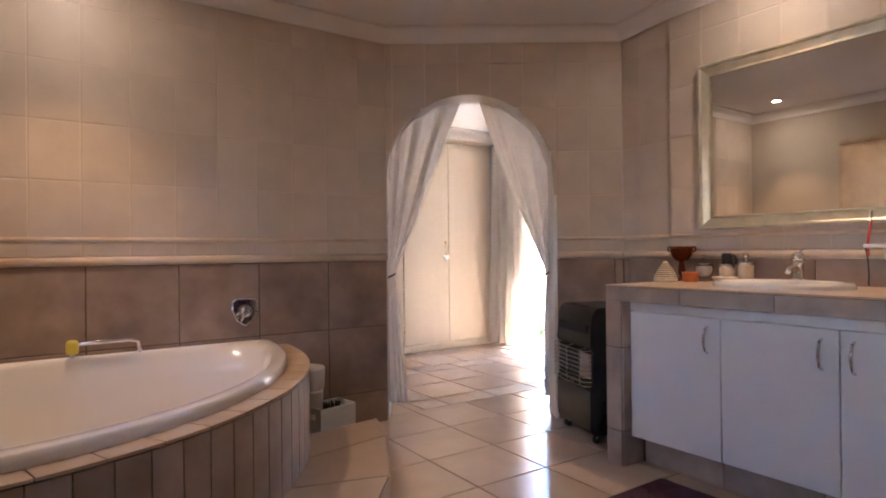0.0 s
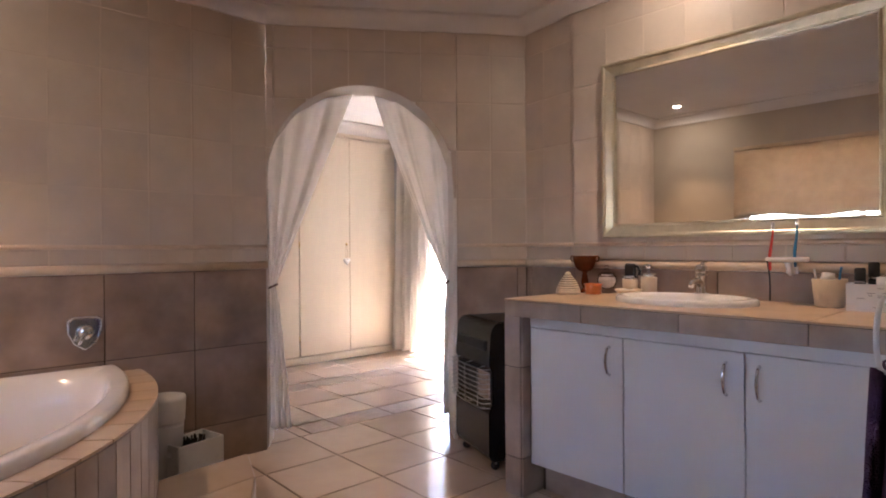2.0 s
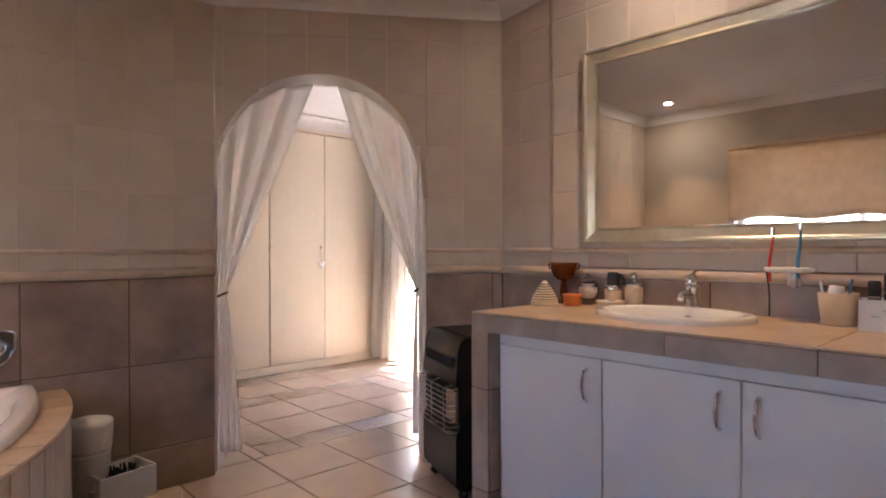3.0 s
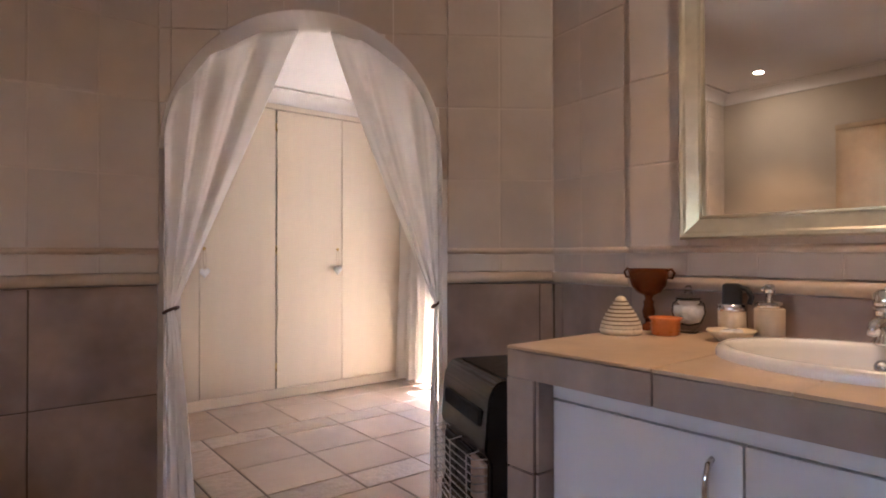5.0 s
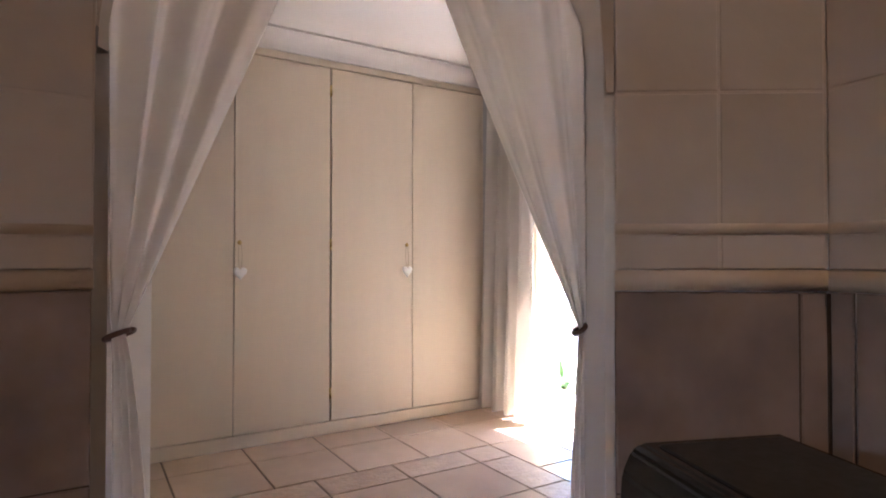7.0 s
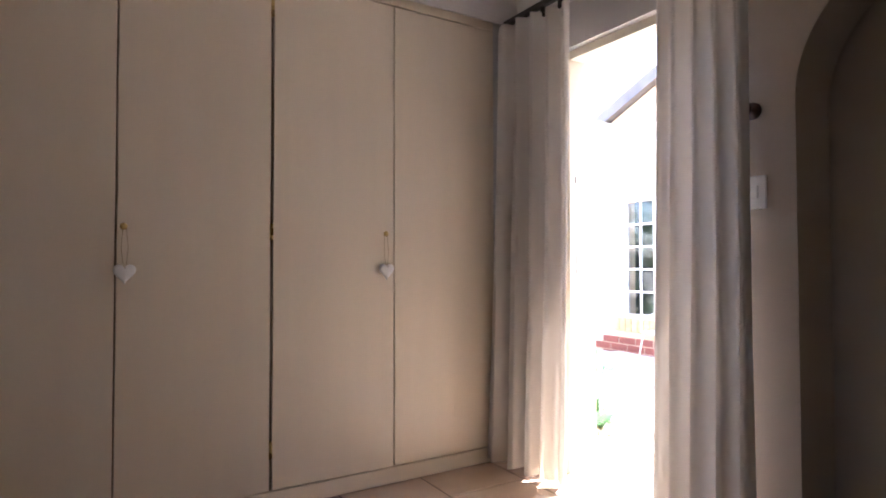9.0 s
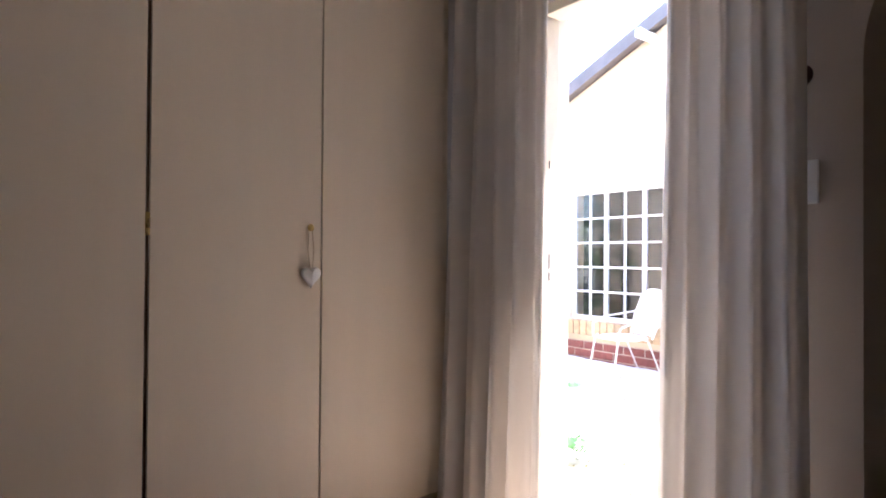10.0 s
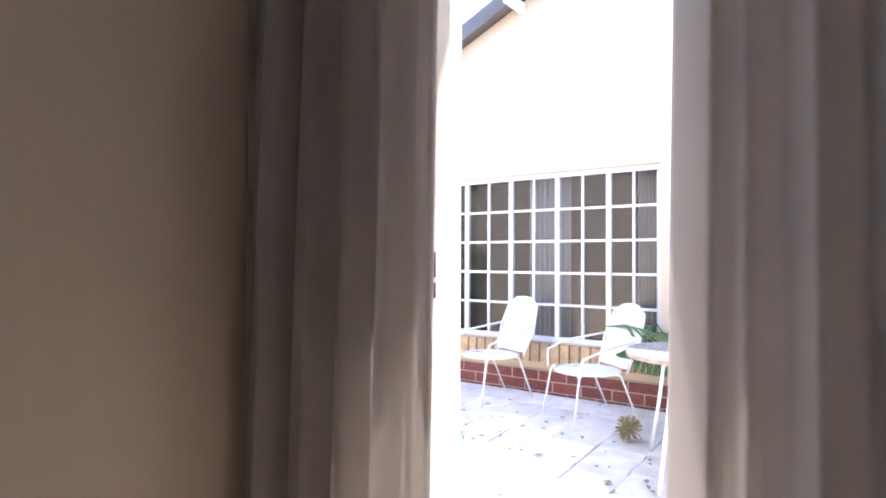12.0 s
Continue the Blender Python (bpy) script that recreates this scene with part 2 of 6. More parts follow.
def lathe(bm, profile, n=24, m=None, squash=1.0):
    """Turns (radius, height) pairs round z."""
    rings = []
    for r, z in profile:
        r = max(r, 1e-4)
        ring = []
        for i in range(n):
            a = 2 * math.pi * i / n
            p = Vector((r * math.cos(a), r * math.sin(a) * squash, z))
            ring.append(bm.verts.new(m @ p if m else p))
        rings.append(ring)
    for a, b in zip(rings, rings[1:]):
        for i in range(n):
            bm.faces.new((a[i], a[(i + 1) % n], b[(i + 1) % n], b[i]))
    bm.faces.new(rings[0][::-1])
    bm.faces.new(rings[-1])
    return bm


def tube(bm, points, r=0.004, n=8):
    """A round bar along points."""
    pts = [Vector(p) for p in points]
    rings = []
    side = None
    for i, p in enumerate(pts):
        d = (pts[min(i + 1, len(pts) - 1)] - pts[max(i - 1, 0)]).normalized()
        if side is None:
            side = d.orthogonal().normalized()
        side = (side - d * side.dot(d)).normalized()
        up = d.cross(side)
        rr = r[i] if isinstance(r, (list, tuple)) else r
        rings.append([bm.verts.new(p + (side * math.cos(a) + up * math.sin(a)) * rr) for a in [2 * math.pi * k / n for k in range(n)]])
    for a, b in zip(rings, rings[1:]):
        for i in range(n):
            bm.faces.new((a[i], a[(i + 1) % n], b[(i + 1) % n], b[i]))
    bm.faces.new(rings[0][::-1])
    bm.faces.new(rings[-1])
    return bm


def prism(bm, outline, z0, z1):
    """A flat polygon raised from z0 to z1."""
    lo, hi = [bm.verts.new((x, y, z0)) for x, y in outline], [bm.verts.new((x, y, z1)) for x, y in outline]
    bm.faces.new(lo[::-1])
    bm.faces.new(hi)
    n = len(outline)
    for i in range(n):
        bm.faces.new((lo[i], lo[(i + 1) % n], hi[(i + 1) % n], hi[i]))
    return bm


def sheet(bm, grid, thick=0.0, way=None):
    """A surface through rows of points; thick: a second face behind it, along way or along the local normal."""
    rows = [[bm.verts.new(p) for p in row] for row in grid]
    quads = [(a[i], a[i + 1], b[i + 1], b[i]) for a, b in zip(rows, rows[1:]) for i in range(len(a) - 1)]
    for q in quads:
        bm.faces.new(q)
    if thick:
        if way:
            w = Vector((*way, 0)) * thick
            other = [[bm.verts.new(v.co + w) for v in row] for row in rows]
        else:
            bm.normal_update()
            other = [[bm.verts.new(v.co - v.normal * thick) for v in row] for row in rows]
        for a, b in zip(other, other[1:]):
            for i in range(len(a) - 1):
                bm.faces.new((b[i], b[i + 1], a[i + 1], a[i]))
        n, m = len(rows), len(rows[0])
        rim = [(0, j) for j in range(m)] + [(i, m - 1) for i in range(1, n)] + [(n - 1, j) for j in range(m - 2, -1, -1)] + [(i, 0) for i in range(n - 2, 0, -1)]
        for (i0, j0), (i1, j1) in zip(rim, rim[1:] + rim[:1]):
            bm.faces.new((rows[i0][j0], rows[i1][j1], other[i1][j1], other[i0][j0]))
    return bm


_tiles = {}


def tile_mesh(w, h, t, material, ch=0.003):
    """A tile lying in x, y, with its face up at z = t, chamfered; alike sizes share a mesh."""
    key = (round(w, 3), round(h, 3), t, material.name)
    if key not in _tiles:
        x, y = w / 2, h / 2
        vs = [(sx * x, sy * y, 0) for sx, sy in ((-1, -1), (1, -1), (1, 1), (-1, 1))]
        vs += [(sx * x, sy * y, t - ch) for sx, sy in ((-1, -1), (1, -1), (1, 1), (-1, 1))]
        vs += [(sx * (x - ch), sy * (y - ch), t) for sx, sy in ((-1, -1), (1, -1), (1, 1), (-1, 1))]
        fs = [(8, 9, 10, 11)] + [(i, (i + 1) % 4, 4 + (i + 1) % 4, 4 + i) for i in range(4)] + [(4 + i, 4 + (i + 1) % 4, 8 + (i + 1) % 4, 8 + i) for i in range(4)]
        me = bpy.data.meshes.new("tile")
        me.from_pydata(vs, [], fs)
        me.materials.append(material)
        _tiles[key] = me
    return _tiles[key]


def lay(parent, me, m, name="tile"):
    ob = new(name, me)
    ob.parent = parent
    ob.matrix_basis = m
    return ob


def face_matrix(p, d, n, s, z, inset=0.0):
    """A frame on an upright wall: x along d, y up, z along the normal n, at s along the wall and height z."""
    o = Vector((p[0] + d[0] * s + n[0] * inset, p[1] + d[1] * s + n[1] * inset, z))
    m = Matrix(((d[0], 0, n[0], o.x), (d[1], 0, n[1], o.y), (0, 1, 0, o.z), (0, 0, 0, 1)))
    return m


# ---- plan ----
CEIL, CEIL2 = 2.45, 2.39
ARCH_D = Vector((math.cos(radians(-34.7)), math.sin(radians(-34.7))))   # along the arch wall
ARCH_N = Vector((-ARCH_D.y, ARCH_D.x))                                   # towards the dressing room
CORNER_L = Vector((1.70, 3.315))
ARCH_LEN = 1.487
CORNER_R = CORNER_L + ARCH_D * ARCH_LEN
BEND = Vector((2.87, 2.085))
MIRROR_X, LEFT_X, DOOR_X, WARD_Y = 2.855, -0.42, 4.31, 5.296
OPEN0, OPEN1, SPRING, THICK = 0.0, 1.052, 1.517, 0.22
T = 0.008


def arch_height(s, s0=OPEN0, s1=OPEN1, spring=SPRING):
    """The height of an arched opening at s, or 0 outside it."""
    if s <= s0 or s >= s1:
        return 0.0
    r, c = (s1 - s0) / 2, (s0 + s1) / 2
    return spring + math.sqrt(max(0.0, r * r - (s - c) ** 2))


def arched_wall(name, p, d, n, length, s0, s1, spring, top, thick, material, label, start=0.0):
    """A wall along d from p with a round-headed opening from s0 to s1; its thickness goes along n."""
    r, c = (s1 - s0) / 2, (s0 + s1) / 2
    bm = bmesh.new()

    def col(s, z, k):
        return bm.verts.new((p[0] + d[0] * s + n[0] * k, p[1] + d[1] * s + n[1] * k, z))

    def solid(quads):
        for quad in quads:
            bm.faces.new(quad)
    for a, b in ((start, s0), (s1, length)):
        if b - a > 0.001:
            v = [col(s, z, k) for s in (a, b) for z in (0, top) for k in (0, thick)]
            solid([(v[0], v[2], v[6], v[4]), (v[1], v[5], v[7], v[3]), (v[0], v[1], v[3], v[2]), (v[4], v[6], v[7], v[5]), (v[2], v[3], v[7], v[6])])
    steps = 40
    prev = None
    for i in range(steps + 1):
        a = math.pi * (1 - i / steps)
        s, z = c + r * math.cos(a), spring + r * math.sin(a)
        v = [col(s, z, 0), col(s, z, thick), col(s, top, 0), col(s, top, thick)]
        if prev:
            solid([(prev[0], v[0], v[2], prev[2]), (prev[1], prev[3], v[3], v[1]), (prev[0], prev[1], v[1], v[0]), (prev[2], v[2], v[3], prev[3])])
        prev = v
    ob = new(name, mesh_of(bm, name, material))
    return tagged(ob, label, "wall", kind="structure")


def wall_box(name, x0, x1, y0, y1, z0, z1, material, label, m=None):
    ob = new(name, mesh_of(box(bmesh.new(), x0, x1, y0, y1, z0, z1, m=m), name, material))
    return tagged(ob, label, "wall", kind="structure")


def seg_wall(name, a, b, thick, top, material, label):
    """A straight wall from a to b; its thickness goes to the left of that way."""
    d = (b - a).normalized()
    n = Vector((-d.y, d.x)) * thick
    ob = new(name, mesh_of(prism(bmesh.new(), [a, b, b + n, a + n], 0, top), name, material))
    return tagged(ob, label, "wall", kind="structure")

# ---- large structure ----
V2 = Vector
floor = tagged(new("floor", mesh_of(box(bmesh.new(), LEFT_X - 0.2, DOOR_X + 0.24, -0.9, 6.05, -0.2, -0.004), "floor", GROUT_DARK)), "sandy beige ceramic floor tiles with dark grout", "floor", kind="structure")
ceiling_bath = tagged(new("ceiling", mesh_of(prism(bmesh.new(), [(LEFT_X - 0.15, -0.9), (3.0, -0.9), (3.0, 2.55), CORNER_R + ARCH_N * 0.1, CORNER_L + ARCH_N * 0.1, (1.6, 3.45), (LEFT_X - 0.15, 3.45)], CEIL, CEIL + 0.12), "ceiling", CEILING)), "smooth off-white painted bathroom ceiling", "ceiling", kind="structure")
ceiling_dressing = tagged(new("ceiling_dressing", mesh_of(prism(bmesh.new(), [(0.4, 3.45), (1.6, 3.45), CORNER_L + ARCH_N * 0.1, CORNER_R + ARCH_N * 0.1, (3.0, 2.4), (3.0, 1.3), (DOOR_X + 0.2, 1.3), (DOOR_X + 0.2, 6.08), (0.4, 6.08)], CEIL2, CEIL + 0.12), "ceiling_dressing", CEILING)), "smooth white painted dressing room ceiling", "ceiling", kind="structure")

wall_bath = seg_wall("wall_north", V2((CORNER_L.x - 0.002, CORNER_L.y + T)), V2((LEFT_X - 0.2, CORNER_L.y + T)), -0.19, CEIL, GROUT_PALE, "bathroom wall with brown tiles below and beige tiles above")
wall_arch = arched_wall("wall_arch", CORNER_L + ARCH_N * T, ARCH_D, ARCH_N, ARCH_LEN + 0.12, OPEN0, OPEN1, SPRING, CEIL, THICK, PLASTER, "tiled wall with a round-headed arched opening")
wall_bend = seg_wall("wall_bend", BEND + V2((T, 0)), CORNER_R + V2((T, 0.0)), -0.15, CEIL, GROUT_PALE, "short angled tiled wall beside the vanity")
wall_mirror = wall_box("wall_mirror", MIRROR_X + T, MIRROR_X + 0.17, -0.9, BEND.y, 0, CEIL, GROUT_PALE, "tiled wall behind the vanity and the mirror")
wall_partition = wall_box("wall_partition", 1.5, MIRROR_X + T - 0.002, 0.35, 0.45, 0, CEIL, PLASTER_BEIGE, "beige plastered partition at the end of the vanity")
wall_south = wall_box("wall_south", LEFT_X, MIRROR_X + T - 0.002, -0.9, -0.75, 0, CEIL, PLASTER_BEIGE, "plain beige bathroom wall")
WIN0, WIN1, WZ0, WZ1 = 0.55, 2.45, 1.22, 2.02
for nm, a in (("wall_west", (-0.9, WIN0, 0, CEIL)), ("wall_west_b", (WIN1, CORNER_L.y + T - 0.002, 0, CEIL)), ("wall_west_c", (WIN0, WIN1, 0, WZ0)), ("wall_west_d", (WIN0, WIN1, WZ1, CEIL))):
    wall_box(nm, LEFT_X - 0.2, LEFT_X, a[0], a[1], a[2], a[3], PLASTER_BEIGE, "beige painted bathroom wall beside the window")

# dressing room shell
wall_back = wall_box("wall_wardrobe", 0.4, DOOR_X + 0.22, 5.93, 6.08, 0, CEIL2, PLASTER, "plain white wall behind the wardrobe")
wall_box("wall_dressing_west", 0.4, 0.55, 3.56, 5.928, 0, CEIL2, PLASTER, "plain white dressing room wall")
wall_box("wall_dressing_inner", 0.4, 1.75, 3.512, 3.56, 0, CEIL2, PLASTER, "plain white dressing room wall")
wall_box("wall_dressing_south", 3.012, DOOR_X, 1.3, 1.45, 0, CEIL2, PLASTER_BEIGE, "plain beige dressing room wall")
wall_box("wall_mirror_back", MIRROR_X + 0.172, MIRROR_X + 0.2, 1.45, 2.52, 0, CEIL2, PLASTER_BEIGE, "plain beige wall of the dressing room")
DOOR0, DOOR1, DOOR_TOP = 4.125, 4.97, 2.06
wall_box("wall_east_a", DOOR_X, DOOR_X + 0.22, DOOR1, 5.93, 0, CEIL2, BLUE_GREY_WALL, "grey-white wall beside the glass door")
wall_box("wall_east_b", DOOR_X, DOOR_X + 0.22, DOOR0, DOOR1, DOOR_TOP, CEIL2, BLUE_GREY_WALL, "grey-white wall over the garden door")
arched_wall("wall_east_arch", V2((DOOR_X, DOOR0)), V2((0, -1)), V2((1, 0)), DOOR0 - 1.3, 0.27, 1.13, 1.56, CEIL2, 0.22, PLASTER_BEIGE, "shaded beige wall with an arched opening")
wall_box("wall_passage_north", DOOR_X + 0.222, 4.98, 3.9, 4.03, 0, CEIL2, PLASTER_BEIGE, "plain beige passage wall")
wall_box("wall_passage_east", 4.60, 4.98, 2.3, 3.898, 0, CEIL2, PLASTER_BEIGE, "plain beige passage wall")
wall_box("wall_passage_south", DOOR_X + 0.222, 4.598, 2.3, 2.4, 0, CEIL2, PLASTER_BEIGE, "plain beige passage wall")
tagged(new("ceiling_passage", mesh_of(box(bmesh.new(), DOOR_X + 0.222, 4.98, 2.3, 4.03, CEIL2, CEIL2 + 0.1), "ceiling_passage", CEILING)), "plain passage ceiling", "ceiling", kind="structure")
tagged(new("floor_passage", mesh_of(box(bmesh.new(), DOOR_X + 0.242, 4.98, 2.3, 4.03, -0.2, 0), "floor_passage", TILE_FLOOR)), "sandy passage floor", "floor", kind="structure")


def cornice(name, pts, z, drop, reach, inward):
    """A coved moulding along a line of wall corners; inward: +1 when the room lies to the left of the way."""
    prof = [(0.0, 0.0), (0.014, 0.0), (0.014, 0.012)] + [(0.014 + (reach - 0.03) * (1 - math.cos(a)), 0.012 + (drop - 0.026) * math.sin(a)) for a in [k * math.pi / 14 for k in range(8)]] + [(reach, drop - 0.014), (reach, drop), (0, drop)]
    pts = [V2(p) for p in pts]
    bm, rings = bmesh.new(), []
    for i, p in enumerate(pts):
        d0 = (p - pts[i - 1]).normalized() if i else (pts[1] - p).normalized()
        d1 = (pts[i + 1] - p).normalized() if i + 1 < len(pts) else d0
        n0, n1 = V2((-d0.y, d0.x)) * inward, V2((-d1.y, d1.x)) * inward
        mi = (n0 + n1).normalized()
        mi = mi / max(0.3, mi.dot(n0))
        rings.append([bm.verts.new((p.x + mi.x * a, p.y + mi.y * a, z - drop + b)) for a, b in prof])
    for a, b in zip(rings, rings[1:]):
        for i in range(len(prof)):
            j = (i + 1) % len(prof)
            bm.faces.new((a[i], a[j], b[j], b[i]))
    bm.faces.new(rings[0])
    bm.faces.new(rings[-1][::-1])
    ob = new(name, mesh_of(bm, name, CEILING))
    return tagged(ob, "white coved plaster cornice", "cornice", kind="structure")


cornice("trim_cornice_bath", [(MIRROR_X, 0.45), (MIRROR_X, BEND.y), CORNER_R, CORNER_L, (LEFT_X, CORNER_L.y), (LEFT_X, -0.75)], CEIL - 0.002, 0.085, 0.085, 1)
cornice("trim_cornice_dressing", [(DOOR_X - 0.001, 1.46), (DOOR_X - 0.001, WARD_Y - 0.02), (0.6, WARD_Y - 0.02)], CEIL2 - 0.002, 0.11, 0.1, 1)

# ---- wardrobe ----
WARD_TOP = CEIL2 - 0.11
wardrobe = empty("wardrobe", "built-in cream wardrobe with four tall flush doors, closed", "wardrobe", (0, WARD_Y, 0))
part("body", boxed(0.6, 4.155, 0.03, 0.62, 0.0, CEIL2 - 0.01, bevel=0), GAP_SHADE, wardrobe)
part("plinth", boxed(0.6, 4.155, 0.0, 0.026, 0.004, 0.078, bevel=0.003), CREAM_BOARD, wardrobe)
part("header", boxed(0.6, 4.155, 0.0, 0.026, 2.244, CEIL2 - 0.012, bevel=0.003), CREAM_BOARD, wardrobe)
part("side_panel", boxed(4.131, 4.155, 0.002, 0.60, 0.08, 2.242, bevel=0.002), CREAM_BOARD, wardrobe)
gaps = [(1.287, 0.005), (1.858, 0.012), (2.429, 0.006), (2.999, 0.012), (3.571, 0.006), (4.13, 0.002)]
for (a, ga), (b, gb) in zip(gaps, gaps[1:]):
    part("door", boxed(a + ga / 2, b - gb / 2, -0.002, 0.018, 0.084, 2.238, bevel=0.002), CREAM_BOARD, wardrobe)
for z in (0.25, 1.155, 2.1):
    part("hinge", boxed(2.992, 3.006, -0.004, 0.02, z - 0.035, z + 0.035, bevel=0.002), BRASS, wardrobe, "small brass hinge")
part("end_filler", boxed(4.157, DOOR_X - 0.002, 0.012, 0.03, 0.004, CEIL2 - 0.012, bevel=0.001), BLUE_GREY_WALL, wardrobe, "grey-white filler strip")


def knob(x):
    bm = lathe(bmesh.new(), [(0.004, 0), (0.005, 0.012), (0.011, 0.016), (0.013, 0.022), (0.009, 0.028), (0.0, 0.029)], 16, pose(x, -0.002, 1.16, 90, 0, 0))
    part("knob", bm, BRASS, wardrobe, "small round brass knob", smooth=True)


knob(2.454)
knob(3.519)


def heart(x, z=0.99):
    ob = empty("hanging_heart", "padded white felt heart hanging from a wardrobe knob", "ornament", (x, WARD_Y, z), group="hearts on the wardrobe")
    bm = bmesh.new()
    outline = []
    for k in range(28):
        a = 2 * math.pi * k / 28
        outline.append((16 * math.sin(a) ** 3 * 0.0024, (13 * math.cos(a) - 5 * math.cos(2 * a) - 2 * math.cos(3 * a) - math.cos(4 * a)) * 0.0026))
    for y, s in ((-0.034, 0.72), (-0.03, 0.92), (-0.022, 1.0), (-0.014, 0.92), (-0.008, 0.7)):
        ring = [bm.verts.new((px * s, y, pz * s)) for px, pz in outline]
        if y > -0.034:
            for i in range(28):
                bm.faces.new((last[i], last[(i + 1) % 28], ring[(i + 1) % 28], ring[i]))
        else:
            bm.faces.new(ring)
        last = ring
    bm.faces.new(last[::-1])
    part("heart", bm, HEART, ob, smooth=True)
    part("cord", tube(bmesh.new(), [(-0.004, -0.022, 0.03), (-0.011, -0.02, 0.09), (-0.006, -0.016, 0.16), (0.0, -0.016, 0.177), (0.006, -0.016, 0.16), (0.012, -0.02, 0.09), (0.006, -0.022, 0.03)], 0.0014, 6), TWINE, ob, "thin twine loop")
    return ob


heart(2.458)
heart(3.521)


def fold_curtain(name, label, path, top, bottom, folds, depth, material, flare=0.0, skew=(0, 0), tabs=(), lead=0.0):
    """A hanging curtain: a pleated sheet along a plan line, with a hem and its own thickness."""
    ob = empty(name, label, "curtain")
    (ax, ay), (bx, by) = path
    along = V2((bx - ax, by - ay))
    nrm = V2((-along.y, along.x)).normalized()
    rows, cols = 26, folds * 12
    rnd = random.Random(len(label) * 7)
    ph = [rnd.uniform(-0.7, 0.7) for _ in range(folds + 2)]
    am = [rnd.uniform(0.55, 1.2) for _ in range(folds + 2)]
    grid = []
    for i in range(rows + 1):
        f = i / rows
        z = top + (bottom - top) * f
        spread = 1 + flare * f
        row = []
        for j in range(cols + 1):
            u = j / cols
            k = u * folds
            q = int(min(k, folds - 1e-6))
            mix = k - q
            a = am[q] * (1 - mix) + am[q + 1] * mix
            w = math.sin(2 * math.pi * k + ph[q] * (1 - mix) + ph[q + 1] * mix + 0.35 * math.sin(3 * f + q))
            w = w * (0.75 + 0.25 * f) + 0.25 * math.sin(4 * math.pi * k + 2.0 * f)
            c = (u - 0.5) * spread + 0.5
            p = V2((ax, ay)) + along * c + nrm * (w * depth * a) + V2(skew) * (f ** 1.4)
            if lead and u > 0.84:
                # the leading edge turns back towards the door
                e = (u - 0.84) / 0.16
                flat = V2((ax, ay)) + along * c + nrm * 0.02 + V2(skew) * (f ** 1.4)
                p = p.lerp(flat, min(1.0, 3 * e)) + along.normalized() * (0.12 * lead * e) - nrm * (lead * e)
            row.append((p.x, p.y, z + 0.006 * math.sin(5 * k)))
        grid.append(row)
    part("cloth", sheet(bmesh.new(), grid, 0.0025, tuple(nrm)), material, ob, smooth=True)
    for t_ in tabs:
        part("hook", boxed(t_[0] - 0.008, t_[0] + 0.008, t_[1] - 0.01, t_[1] + 0.01, top - 0.02, top + 0.035, bevel=0.003), BLACK_MATT, ob, "black curtain hook")
    return ob


TRACK_X = 4.21
fold_curtain("curtain", "off-white lined curtain gathered beside the wardrobe", ((TRACK_X + 0.01, 4.788), (TRACK_X - 0.06, 5.265)), 2.235, 0.035, 5, 0.042, CURTAIN_HEAVY, flare=0.06, skew=(-0.05, -0.005),
             tabs=((TRACK_X, 5.235), (TRACK_X, 5.10), (TRACK_X, 4.97), (TRACK_X, 4.85)))
fold_curtain("curtain", "off-white lined curtain gathered at the edge of the garden door", ((TRACK_X - 0.02, 3.945), (TRACK_X - 0.02, 4.345)), 2.235, 0.035, 5, 0.042, CURTAIN_HEAVY, flare=0.14, skew=(-0.04, -0.005), lead=0.115,
             tabs=((TRACK_X, 4.30), (TRACK_X, 4.19), (TRACK_X, 4.08), (TRACK_X, 3.98)))
track = empty("curtain_track", "dark metal curtain track over the garden door", "curtain rail")
part("rail", boxed(TRACK_X - 0.014, TRACK_X + 0.014, 3.86, 5.275, 2.262, 2.292, bevel=0.004), SILVER_TRACK, track)
for y in (3.92, 4.58, 5.2):
    part("bracket", boxed(TRACK_X + 0.01, DOOR_X - 0.001, y - 0.012, y + 0.012, 2.266, 2.30, bevel=0.003), SILVER_TRACK, track)

# garden door: frame and open leaf space
door_1 = empty("door_1", "cream steel frame of the open garden door", "door", kind="structure")
part("frame_post", boxed(DOOR_X + 0.03, DOOR_X + 0.13, DOOR1 - 0.04, DOOR1 - 0.001, 0.0, DOOR_TOP - 0.002, bevel=0.004), CREAM_STEEL, door_1)
part("frame_post", boxed(DOOR_X + 0.03, DOOR_X + 0.13, DOOR0 + 0.001, DOOR0 + 0.045, 0.0, DOOR_TOP - 0.002, bevel=0.004), CREAM_STEEL, door_1)
part("frame_head", boxed(DOOR_X + 0.03, DOOR_X + 0.13, DOOR0 + 0.046, DOOR1 - 0.046, DOOR_TOP - 0.045, DOOR_TOP - 0.002, bevel=0.004), CREAM_STEEL, door_1)
part("jamb_lining", boxed(DOOR_X + 0.131, DOOR_X + 0.222, DOOR1 - 0.012, DOOR1 - 0.001, 0.0, DOOR_TOP - 0.002, bevel=0.002), CREAM_STEEL, door_1)
part("jamb_lining", boxed(DOOR_X + 0.0, DOOR_X + 0.029, DOOR1 - 0.012, DOOR1 - 0.001, 0.0, DOOR_TOP - 0.002, bevel=0.002), CREAM_STEEL, door_1)
part("threshold", boxed(DOOR_X + 0.0, DOOR_X + 0.22, DOOR0 + 0.046, DOOR1 - 0.042, -0.003, 0.014, bevel=0.004), CREAM_STEEL, door_1)
